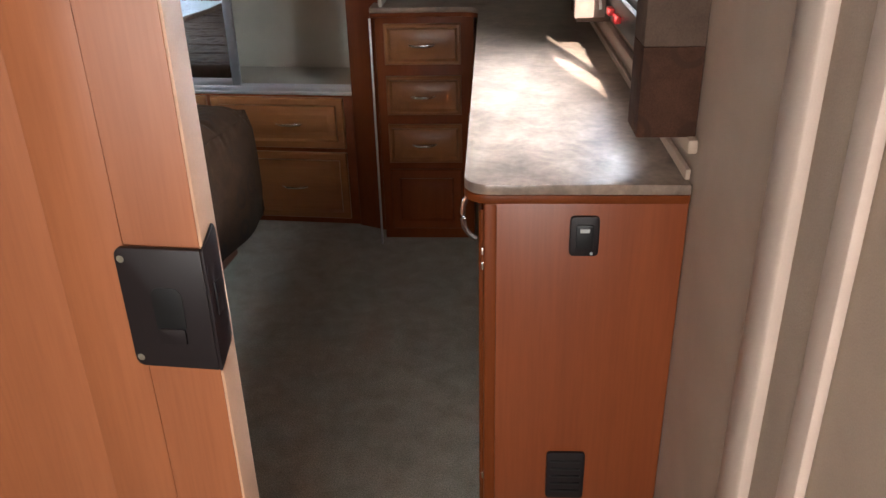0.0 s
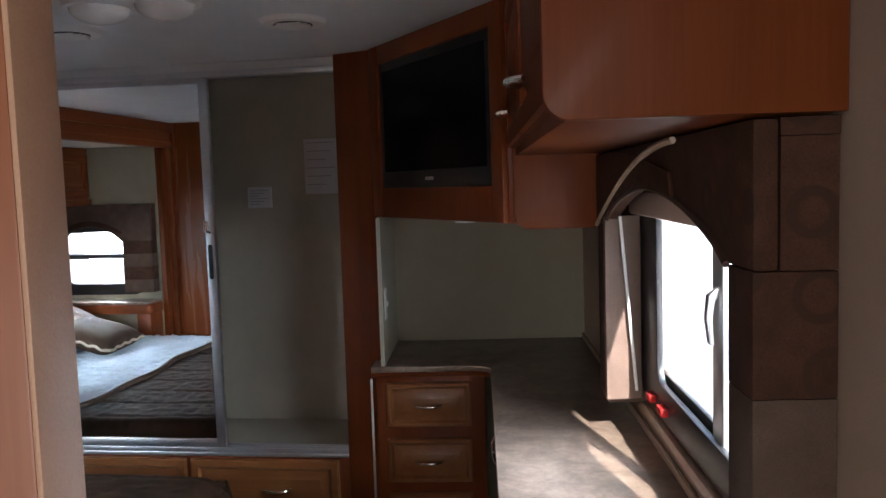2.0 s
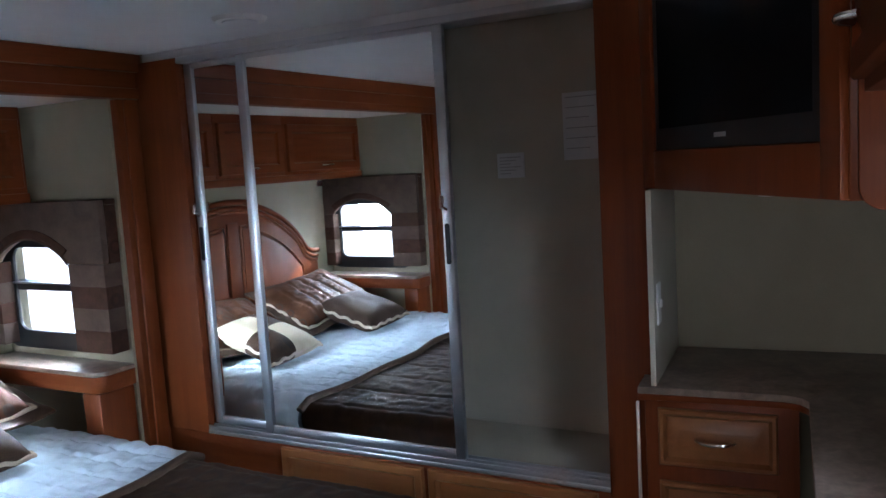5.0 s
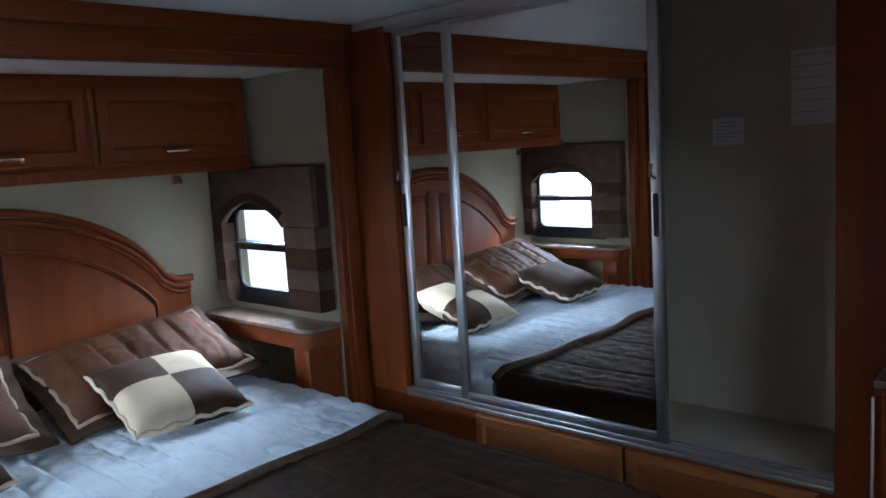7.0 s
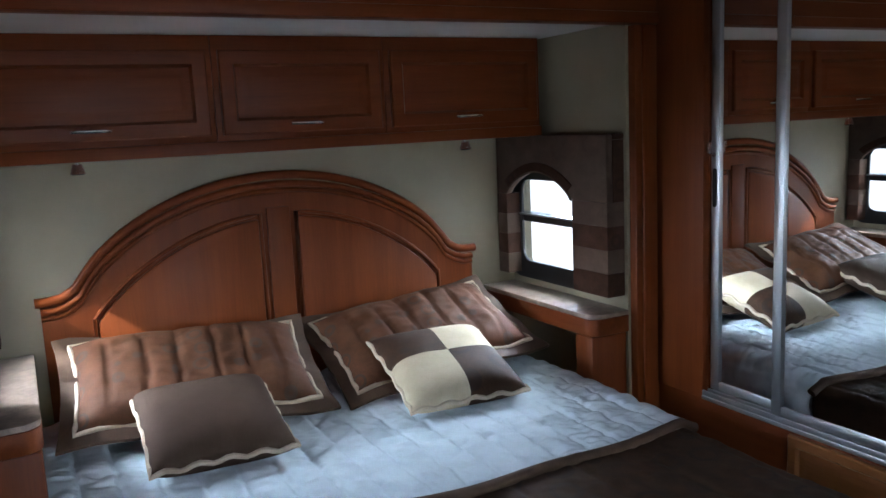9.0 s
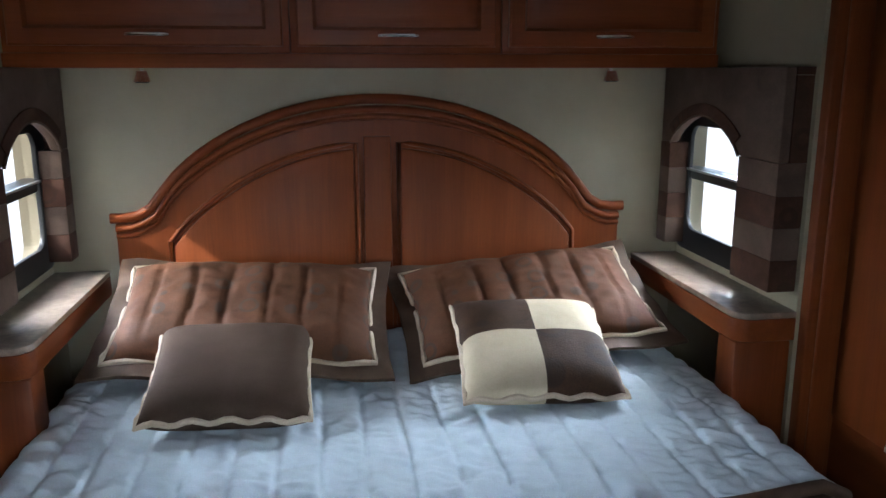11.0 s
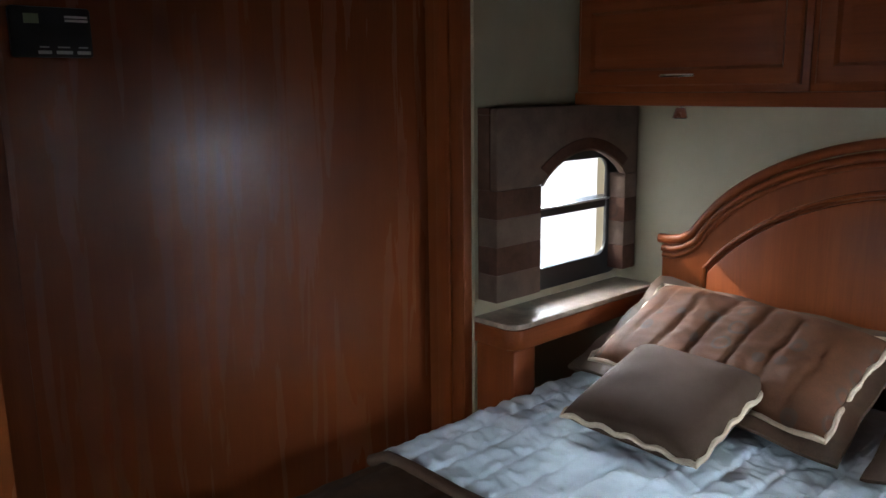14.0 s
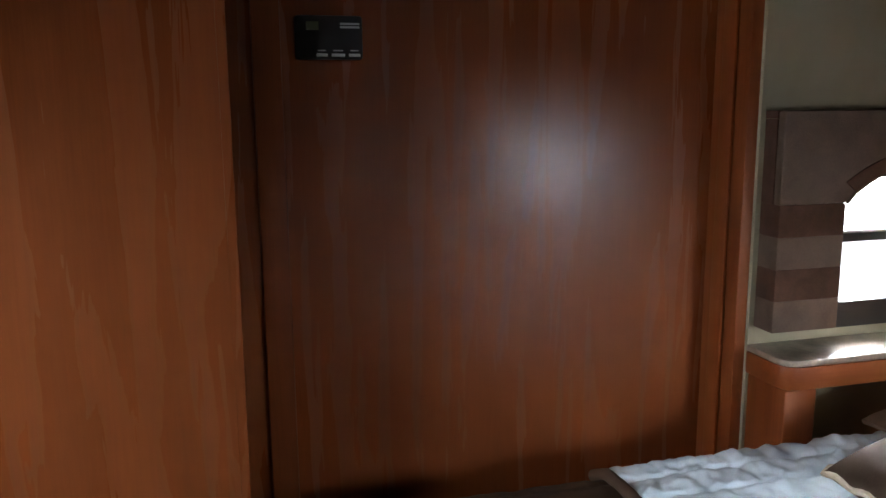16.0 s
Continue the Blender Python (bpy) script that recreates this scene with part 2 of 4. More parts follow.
def disc(c, r, h, axis="z", n=28, bm=None, r2=None):
    one = bmesh.new()
    bmesh.ops.create_cone(one, cap_ends=True, segments=n, radius1=r, radius2=r if r2 is None else r2, depth=h)
    turn = {"z": Matrix.Identity(4), "x": Matrix.Rotation(radians(90), 4, "Y"), "y": Matrix.Rotation(radians(90), 4, "X")}[axis]
    one.transform(Matrix.Translation(c) @ turn)
    return join(one, bm)


def rounded(x0, y0, x1, y1, r, n=6, corners=(1, 1, 1, 1)):
    """A rectangle with rounded corners: lower left, lower right, upper right, upper left."""
    out = []
    for (cx, cy, a0, px, py), on in zip(((x0 + r, y0 + r, 180, x0, y0), (x1 - r, y0 + r, 270, x1, y0), (x1 - r, y1 - r, 0, x1, y1), (x0 + r, y1 - r, 90, x0, y1)), corners):
        if not on:
            out.append((px, py))
            continue
        out += [(cx + r * math.cos(radians(a0 + 90 * k / n)), cy + r * math.sin(radians(a0 + 90 * k / n))) for k in range(n + 1)]
    return out


def pull(parent, c, along, out, length=0.095, mat=CHROME):
    """An arched cabinet pull."""
    c, al, ou = Vector(c), Vector(along), Vector(out)
    pts = [c + al * (s * length / 2) + ou * (0.004 + 0.024 * (1 - abs(s) ** 3)) for s in [k / 6 for k in range(-6, 7)]]
    return part("handle", tube(pts, 0.0055, n=8), mat, parent, "brushed nickel arched pull")


def raised(lo, hi, face, depth, rail=0.055):
    """A raised-panel front in the plane across `face` (0 x, 1 y), standing out by depth (signed), as one skin."""
    lo, hi = Vector(lo), Vector(hi)
    other = 1 - face
    bm = bmesh.new()
    e = min(0.005, abs(depth) / 3)
    a0, a1, z0, z1 = lo[other], hi[other], lo.z, hi.z
    loops = []
    for inset, d in ((0, 0), (0, depth - math.copysign(e, depth)), (e, depth), (rail - e, depth), (rail, depth * 0.6), (rail + 0.004, depth * 0.3),
                     (rail + 0.014, depth * 0.3), (rail + 0.036, depth * 0.85), (rail + 0.040, depth * 0.9)):
        lim = min(a1 - a0, z1 - z0) / 2 - 0.004
        i = min(inset, lim)
        ring = []
        for a, z in ((a0 + i, z0 + i), (a1 - i, z0 + i), (a1 - i, z1 - i), (a0 + i, z1 - i)):
            p = [0, 0, z]
            p[face], p[other] = lo[face] + d, a
            ring.append(bm.verts.new(p))
        loops.append(ring)
    bm.faces.new(loops[0])
    bm.faces.new(loops[-1])
    for r, s in zip(loops, loops[1:]):
        for k in range(4):
            bm.faces.new((r[k], r[(k + 1) % 4], s[(k + 1) % 4], s[k]))
    return bm

# ---- the place: floor, walls, ceilings ----
FLOOR, TOP = 0.0, 2.06
BACK_X, NEAR_Y, FAR_Y, SLIDE_X, SLIDE_TOP = -3.69, 0.18, 2.29, -2.93, 1.90
WARD_Y = 2.42

solid("ground", box((-150, -150, -0.9), (150, 150, -0.8)), GROUND, "pale gravel lot outside the trailer", "ground", kind="structure")
# added glowing walls far outside, in place of a bright distance
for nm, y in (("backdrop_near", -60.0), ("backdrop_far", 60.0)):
    solid(nm, box((-120, y - 0.5, -0.8), (120, y + 0.5, 9.0)), BACKDROP_GLOW, "self-lit backdrop wall added to whiten the view outside the windows", "backdrop", kind="structure")
bm = box((-3.9, -2.2, -0.05), (0.6, 3.4, FLOOR))
solid("floor", bm, CARPET, "grey-green low pile carpet", "floor", kind="structure")
solid("ceiling", prism([(SLIDE_X - 0.02, -2.2), (0.27, -2.2), (-0.22, 3.4), (SLIDE_X - 0.02, 3.4)], TOP, TOP + 0.06, "z"), CEILING, "white vinyl ceiling panel", "ceiling", kind="structure")
solid("ceiling_slide", box((BACK_X - 0.06, NEAR_Y - 0.08, SLIDE_TOP), (SLIDE_X, FAR_Y + 0.08, SLIDE_TOP + 0.05)), CEILING, "white ceiling of the bed slide-out", "ceiling", kind="structure")

# side wall with its window opening, in its own frame (forward, depth, up)
WIN = (0.12, 1.10, 0.97, 1.56)
bm = prism([(-2.9, -0.1), (2.40, -0.1), (2.40, 2.1), (-2.9, 2.1)], -0.032, 0.0, "y",
           holes=[rounded(WIN[0], WIN[1], WIN[2], WIN[3], 0.05)])
solid("wall_side", bm, TAN, "tan vinyl side wall with a window opening", "wall", SIDE, "structure", smooth=False)
solid("wall_nook", box((2.272, 0.0, -0.05), (2.33, 0.86, 2.1)), BEIGE, "beige vinyl wall behind the corner counter", "wall", SIDE, "structure")
# headboard wall and slide-out ends
solid("wall_headboard", box((BACK_X - 0.06, NEAR_Y - 0.07, -0.05), (BACK_X, FAR_Y + 0.07, 1.95)), BEIGE, "beige vinyl wall behind the bed", "wall", kind="structure")
GLX0, GLX1, GLZ0, GLZ1 = -3.65, -3.09, 0.935, 1.375
for nm, y0, y1 in (("wall_slide_near", NEAR_Y - 0.07, NEAR_Y), ("wall_slide_far", FAR_Y, FAR_Y + 0.07)):
    bm = prism([(BACK_X, -0.05), (SLIDE_X - 0.004, -0.05), (SLIDE_X - 0.004, 1.95), (BACK_X, 1.95)], y0, y1, "y",
               holes=[rounded(GLX0, GLZ0, GLX1, GLZ1, 0.05)])
    solid(nm, bm, BEIGE, "beige vinyl end wall of the slide-out with a small window", "wall", kind="structure", smooth=False)
# entry wall: a recessed panel, then a wall that stands forward and holds the pocket door
solid("wall_entry", box((SLIDE_X, -0.05, -0.05), (-1.573, 0.0, TOP)), PANEL, "satin cherry wood panel wall", "wall", kind="structure")
solid("wall_entry_return", box((-1.573, -0.05, -0.05), (-1.553, 0.3045, TOP)), PANEL, "cherry return beside the pocket door", "wall", kind="structure")
solid("wall_pocket_room", box((-1.5528, 0.291, -0.05), (-0.98, 0.305, TOP)), PANEL, "cherry wall panel over the door pocket", "wall", kind="structure")
solid("wall_pocket_hall", box((-1.5248, -0.16, -0.05), (-1.05, -0.125, TOP)), PANEL, "cherry wood panel on the hall side", "wall", kind="structure")
solid("trim_entry_corner", box((-1.70, 0.002, FLOOR), (-1.63, 0.014, TOP), 0.004), CHERRY, "rounded cherry corner trim", "trim", kind="structure")
solid("baseboard", box((SLIDE_X, 0.001, FLOOR), (-1.71, 0.012, 0.13), 0.003), CHERRY_X, "dark cherry baseboard", "baseboard", kind="structure")
# cream casing strips of the doorway, on the side wall
bm = prism([(-0.45, 0.001), (-0.45, 0.018), (-0.443, 0.022), (-0.402, 0.022), (-0.345, 0.008), (-0.335, 0.001)], FLOOR, TOP, "z", 0.002)
solid("door_casing", bm, CREAM, "cream vinyl casing of the doorway", "trim", SIDE, "structure")
solid("trim_jamb", box((-0.585, 0.001, FLOOR), (-0.54, 0.014, TOP), 0.004), CREAM, "cream trim strip beside the doorway", "trim", SIDE, "structure")
solid("wall_jamb", box((-0.539, 0.001, FLOOR), (-0.451, 0.006, TOP), 0.001), TAN, "tan jamb board between the casing strips", "trim", SIDE, "structure")
# hall behind the doorway
bm = box((-1.6, -2.2, -0.05), (-1.55, -0.051, TOP))
solid("wall_hall_left", bm, BEIGE, "beige hall wall", "wall", kind="structure")
solid("wall_hall_end", box((-1.6, -2.2, -0.05), (0.6, -2.14, TOP)), BEIGE, "beige hall end wall", "wall", kind="structure")
# outer closing walls beyond the wardrobe
solid("wall_front", box((-3.0, 2.86, -0.05), (-0.35, 2.92, TOP)), BEIGE, "closing wall behind the wardrobe", "wall", kind="structure")
solid("wall_slide_side", box((-2.99, 2.42, -0.05), (SLIDE_X + 0.05, 2.9, TOP)), BEIGE, "closing wall beside the wardrobe", "wall", kind="structure")
solid("wall_near_side", box((-2.99, -0.12, -0.05), (SLIDE_X - 0.001, 0.02, TOP)), BEIGE, "closing wall beside the slide-out", "wall", kind="structure")

# slide-out surround: header beam and two posts with moulding
bm = box((SLIDE_X - 0.02, 0.004, SLIDE_TOP - 0.01), (SLIDE_X + 0.03, WARD_Y - 0.004, TOP - 0.001), 0.004)
box((SLIDE_X + 0.03, 0.004, SLIDE_TOP + 0.09), (SLIDE_X + 0.055, WARD_Y - 0.004, TOP - 0.002), 0.006, bm)
box((SLIDE_X + 0.03, 0.004, SLIDE_TOP - 0.01), (SLIDE_X + 0.043, WARD_Y - 0.004, SLIDE_TOP + 0.03), 0.005, bm)
solid("trim_slide_header", bm, CHERRY_Y, "cherry header beam of the slide-out with moulding", "trim", kind="structure")
for nm, y0, y1 in (("trim_slide_near", 0.004, 0.168), ("trim_slide_far", 2.302, WARD_Y - 0.004)):
    bm = box((SLIDE_X - 0.03, y0, FLOOR), (SLIDE_X + 0.03, y1, SLIDE_TOP - 0.012), 0.005)
    mid = (y0 + y1) / 2
    box((SLIDE_X + 0.03, mid - 0.03, FLOOR), (SLIDE_X + 0.042, mid + 0.03, SLIDE_TOP - 0.012), 0.005, bm)
    solid(nm, bm, CHERRY, "fluted cherry post of the slide-out opening", "trim", kind="structure")

# ---- pocket door with its latch ----
door = thing("door_1", (-1.05, 0.02, FLOOR + 0.01), "light cherry pocket door, half slid open", "door", pose(-0.022, 0, 0), kind="structure")
part("door_panel", box((-1.46, 0.001, FLOOR + 0.01), (-0.6065, 0.043, TOP - 0.01), 0.002), DOORWOOD, door)
part("edge_strip", box((-0.6063, 0.0005, FLOOR + 0.01), (-0.602, 0.0435, TOP - 0.01), 0.0012), PALEEDGE, door, "paler edge strip of the door")
part("groove_strip", box((-0.79, -0.001, FLOOR + 0.01), (-0.70, 0.0008, TOP - 0.01), 0.0007), DOORWOOD, door)
latch = part("latch_plate", prism(rounded(-0.710, 0.897, -0.602, 1.060, 0.012, corners=(1, 0, 0, 1)), -0.009, -0.0012, "y", 0.002), BRONZE, door, "dark bronze latch plate")
part("latch_edge", prism([(-0.009, 0.897), (0.028, 0.918), (0.032, 0.926), (0.032, 1.070), (0.028, 1.079), (-0.009, 1.060)], -0.6018, -0.598, "x", 0.0008), BRONZE, door, "dark bronze edge plate")
part("edge_bolt", box((-0.5978, 0.004, 0.97), (-0.596, 0.018, 1.012), 0.0005), BLACK, latch)
part("thumb_recess", prism(rounded(-0.672, 0.948, -0.634, 1.010, 0.011), -0.0108, -0.0092, "y", 0.0006), BLACK, latch)
part("thumb_slide", prism(rounded(-0.668, 0.933, -0.636, 0.955, 0.003), -0.0132, -0.0095, "y", 0.0006), BRONZE, latch)
for z in (1.046, 0.911):
    part("screw", disc((-0.701, -0.0096, z), 0.0048, 0.002, "y", 14), CHROME, latch)

# ---- side window, its black frame and egress latches (side wall frame) ----
win = thing("window_1", (0.58, 0.0, 1.10), "black-framed sliding window in the side wall", "window", SIDE, kind="structure")
bm = prism(rounded(WIN[0] - 0.05, WIN[1] - 0.035, WIN[2] + 0.10, WIN[3] + 0.03, 0.06), 0.001, 0.016, "y", 0.003,
           holes=[rounded(WIN[0] + 0.03, WIN[1] + 0.035, WIN[2] - 0.08, WIN[3] - 0.03, 0.04)])
part("window_frame", bm, FRAMEBLACK, win)
part("mullion", box((0.44, -0.014, WIN[1] + 0.005), (0.50, 0.006, WIN[3] - 0.005), 0.004), ALU, win, "grey sliding sash stile")
part("sash_rail", box((0.501, -0.016, WIN[1] + 0.002), (0.965, -0.004, WIN[1] + 0.05), 0.004), FRAMEBLACK, win)
pane = part("pane", box((WIN[0], -0.024, WIN[1]), (WIN[2], -0.020, WIN[3])), GLASS, win, smooth=False)
pane.visible_shadow = False
part("sash_latch", prism([(0.004, 1.405), (0.024, 1.39), (0.028, 1.35), (0.022, 1.305), (0.014, 1.305), (0.017, 1.35), (0.012, 1.38), (0.004, 1.385)], 0.457, 0.475, "x", 0.002), ALU, win, "grey latch lever")
for u in (0.925, 0.81):
    part("egress_tab", box((u - 0.024, 0.014, 1.082), (u + 0.024, 0.032, 1.100), 0.003), RED, win, "red emergency exit tab")
part("window_ledge", box((0.0, 0.001, 1.018), (1.10, 0.018, 1.042), 0.004), TAN, win, "tan sill strip")


def valance(name, fr, w, h, depth, legs, base, label, apex, spring, blocks=4, top_cloth=DRAPE_T, swag=True):
    """A padded lambrequin of patchwork cloth on a wall: x along the wall, y into the room."""
    v = thing(name, base, label, "window valance", fr)
    x0, z0 = base[0] - w / 2, base[2]
    la, lb = legs
    low = []
    for k in range(19):
        s = k / 18
        low.append((x0 + la + (w - la - lb) * s, z0 + spring + (apex - spring) * math.sin(math.pi * s) ** 0.75))
    zl = z0 + spring
    poly = [(x0, zl)] + low + [(x0 + w, zl), (x0 + w, z0 + h), (x0, z0 + h)]
    part("arched_top", prism(poly, depth - 0.03, depth, "y", 0.006), top_cloth, v, "padded cloth arch")
    band = [(x0 + w - 0.004, zl + 0.004)] + [(p[0], p[1] + 0.003) for p in low[::-1]][:14]
    band += [(x0 + la + 0.30 * (w - la - lb), z0 + apex + 0.35 * (h - apex)), (x0 + w * 0.55, z0 + h - 0.02), (x0 + w * 0.75, z0 + h - 0.004), (x0 + w - 0.004, z0 + h - 0.004)]
    if swag:
        part("swag_band", prism(band, depth + 0.0005, depth + 0.008, "y", 0.002), DRAPE_D, v, "dark brown curved cloth band")
    if not swag:
        xc = x0 + la + (w - la - lb) / 2
        inner_line = [(p[0], p[1] + 0.003) for p in low[1:-1]]
        outer_line = [(xc + (p[0] - xc) * 1.16, zl + (p[1] - zl) * 1.12 + 0.026) for p in low[1:-1]]
        part("arch_band", prism(inner_line + outer_line[::-1], depth + 0.0005, depth + 0.006, "y", 0.0015), DRAPE_D, v, "dark brown cloth band round the arch")
    part("piping", tube([(p[0], depth + 0.002, p[1]) for p in low], 0.005, n=6), FLANGE, v)
    part("top_board", box((x0, 0.002, z0 + h - 0.02), (x0 + w, depth - 0.031, z0 + h)), DRAPE_D, v)
    step = (zl - z0) / blocks
    for xs, wd, inner in ((x0, la, 1), (x0 + w - lb, lb, 0)):
        for k in range(blocks):
            mat = (DRAPE_T, DRAPE_D)[(k + inner) % 2]
            part("cloth_block", box((xs, 0.002, z0 + k * step), (xs + wd, depth, z0 + (k + 1) * step), 0.0025), mat, v)
        xe = xs if inner else x0 + w
        part("return_board", box((xe - (0.012 if not inner else 0), 0.003, zl + 0.001), (xe + (0.012 if inner else 0), depth - 0.031, z0 + h - 0.021)), DRAPE_D, v)
    return v


v1 = valance("window_valance", SIDE, 1.14, 0.612, 0.098, (0.09, 0.10), (0.59, 0.0, 1.04), "brown patchwork padded valance round the side window", 0.53, 0.44, 3, DRAPE_D)
pts = []
for k in range(16):
    s = k / 15
    pts.append((1.15 - 0.80 * s, 0.107, 1.475 + 0.17 * math.sin(math.pi / 2 * s)))
part("welt_cord", tube(pts, 0.006, n=6), CORD, v1, "tan welt cord over the arch")
part("curtain_lining", prism([(1.028, 0.106), (1.048, 0.108), (1.058, 0.024), (1.040, 0.020)], 1.055, 1.50, "z", 0.003), DRAPE_P, v1, "rose-beige curtain lining")
part("far_flap", box((1.049, 0.0985, 1.06), (1.15, 0.104, 1.479), 0.002), DRAPE_D, v1, "dark brown cloth flap")
part("blind_wand", tube([(1.022, 0.036, 1.08), (1.018, 0.072, 1.50)], 0.004, n=6), WHITEPL, v1)

# shade cassette behind the side window's arch
solid("roller_shade", box((0.05, 0.022, 1.505), (1.03, 0.05, 1.56), 0.008), CREAM, "cream pleated shade drawn up behind the valance", "window shade", SIDE, base=(0.6, 0.03, 1.50))

NEAR = pose(0, NEAR_Y, 0)
FARM = pose(0, FAR_Y, 0, 0, 0, 180)
for nm, fr, xc in (("window_2", NEAR, -3.37), ("window_3", FARM, 3.37)):
    w2 = thing(nm, (xc, 0, GLZ0), "small black-framed window in the slide-out end", "window", fr, kind="structure")
    a, b = xc - 0.28, xc + 0.28
    bm = prism(rounded(a - 0.03, GLZ0 - 0.03, b + 0.03, GLZ1 + 0.03, 0.06), 0.001, 0.016, "y", 0.003,
               holes=[rounded(a + 0.055, GLZ0 + 0.045, b - 0.055, GLZ1 - 0.045, 0.05)])
    part("window_frame", bm, FRAMEBLACK, w2)
    part("mid_rail", box((a, -0.05, 1.150), (b, 0.008, 1.186), 0.003), FRAMEBLACK, w2)
    part("rail_lip", box((a + 0.03, 0.008, 1.178), (b - 0.03, 0.018, 1.186), 0.002), ALU, w2, "grey latch rail")
    g = part("pane", box((a, -0.047, GLZ0), (b, -0.043, GLZ1)), GLASS, w2, smooth=False)
    g.visible_shadow = False
valance("window_valance", NEAR, 0.735, 0.59, 0.082, (0.075, 0.205), (-3.315, 0.0, 0.927), "brown patchwork padded valance over the small near window", 0.445, 0.345, 4, DRAPE_T, False)
valance("window_valance", FARM, 0.735, 0.59, 0.082, (0.205, 0.075), (3.315, 0.0, 0.927), "brown patchwork padded valance over the small far window", 0.445, 0.345, 4, DRAPE_T, False)

# ---- ledges beside the bed ----
def ledge(y0, y1, label):
    t = thing("bedside_ledge", (-3.37, (y0 + y1) / 2, FLOOR), label, "bedside ledge")
    lo_y, hi_y = min(y0, y1), max(y0, y1)
    inner = y1
    s = 1 if y1 > y0 else -1
    x1 = -2.93
    slab = rounded(BACK_X + 0.002, lo_y + 0.001, x1, hi_y, 0.05, 6, (0, 0, 1, 0) if s > 0 else (0, 1, 0, 0))
    part("top", prism(slab, 0.858, 0.876, "z", 0.004), STONE, t, "glossy stone-look ledge top")
    part("apron", prism(slab, 0.795, 0.8575, "z", 0.004), CHERRY_X, t, "thick cherry edge under the ledge top")
    part("end_post", box((x1 - 0.105, lo_y + 0.004, FLOOR), (x1 - 0.006, hi_y - 0.006, 0.7945), 0.008), CHERRY, t)
    part("back_panel", box((BACK_X + 0.004, lo_y + 0.003 if s > 0 else hi_y - 0.02, FLOOR), (x1 - 0.11, lo_y + 0.02 if s > 0 else hi_y - 0.003, 0.794)), BEIGE, t)
    return t


ledge(NEAR_Y, 0.352, "cherry bedside ledge with stone-look top under the near window")
ledge(FAR_Y, 2.118, "cherry bedside ledge with stone-look top under the far window")

# ---- headboard ----
HB = 1.222


def arch_z(d, add=0.0):
    d = abs(d)
    if d > 0.775:
        return 1.05 + add
    if d > 0.70:
        return 1.05 + add + 0.045 * (0.775 - d) / 0.075
    return 1.095 + add + 0.325 * (1 - (d / 0.70) ** 2) ** 0.72


def arch_line(w, add, n=40, x=0.0, shrink=0.0):
    return [(HB + w * (2 * k / n - 1), arch_z(w * (2 * k / n - 1) / (1 - shrink), add)) for k in range(n + 1)]


hb = thing("headboard", (BACK_X + 0.03, HB, 0.5), "arched cherry headboard with two raised panels on the wall", "headboard")
line = arch_line(0.835, -0.02)
part("back_board", prism([(HB + 0.835, 0.45)] + line[::-1] + [(HB - 0.835, 0.45)], BACK_X + 0.002, BACK_X + 0.022, "x"), CHERRY, hb)
for nm, add, dx, r, flat in (("crown_moulding", 0.0, 0.022, 0.017, 1.0), ("bead_moulding", -0.034, 0.024, 0.012, 1.0), ("inner_bead", -0.058, 0.02, 0.009, 1.0)):
    pts = [(BACK_X + dx, y, z) for y, z in arch_line(0.85 if add == 0 else 0.835, add)]
    part(nm, tube(pts, r, n=10), CHERRY_Y, hb)


def hb_panel(side):
    """A raised panel whose top follows the arch."""
    a, b = (0.075, 0.66)
    tops = [(a + (b - a) * k / 16) for k in range(17)]
    poly = [(HB + side * b, 0.5), (HB + side * a, 0.5)] + [(HB + side * d, 0.92 + 0.345 * max(0.0, 1 - (d / 0.68) ** 2) ** 0.8) for d in tops]
    bm = prism(poly, BACK_X + 0.018, BACK_X + 0.036, "x", 0.012)
    return part("raised_panel", bm, CHERRY, hb)


hb_panel(-1), hb_panel(1)
for s in (-1, 1):
    tops = [0.07 + 0.60 * k / 16 for k in range(17)]
    pts = [(BACK_X + 0.024, HB + s * 0.675, 0.5)] + [(BACK_X + 0.024, HB + s * d, 0.936 + 0.345 * max(0.0, 1 - (d / 0.69) ** 2) ** 0.8) for d in tops[::-1]] + [(BACK_X + 0.024, HB + s * 0.06, 0.5)]
    part("panel_bead", tube(pts, 0.008, n=8), CHERRY, hb)
part("centre_stile", box((BACK_X + 0.02, HB - 0.045, 0.5), (BACK_X + 0.032, HB + 0.045, 1.30), 0.004), CHERRY, hb)

# ---- cupboards over the bed ----
for k, (y0, y1) in enumerate(((0.20, 0.965), (0.965, 1.575), (1.575, 2.25))):
    cb = thing("overhead_cabinet", (-3.6, (y0 + y1) / 2, 1.53), "dark cherry overhead cabinet with a raised panel door above the bed", "cabinet", group="cabinets over the bed")
    part("body", box((BACK_X + 0.002, y0 + 0.001, 1.53), (-3.405, y1 - 0.001, SLIDE_TOP - 0.002), 0.002), CHERRY_Y, cb)
    d = part("cabinet_door", raised((-3.405, y0 + 0.02, 1.575), (-3.405, y1 - 0.02, 1.85), 0, 0.02, 0.05), CHERRY_Y, cb)
    pull(d, (-3.383, (y0 + y1) / 2, 1.605), (0, 1, 0), (1, 0, 0), 0.11)
solid("cabinet_rail", box((-3.404, 0.201, 1.515), (-3.389, 2.249, 1.556), 0.004), CHERRY_Y, "cherry light rail under the cabinets above the bed", "trim", base=(-3.40, 1.22, 1.515))
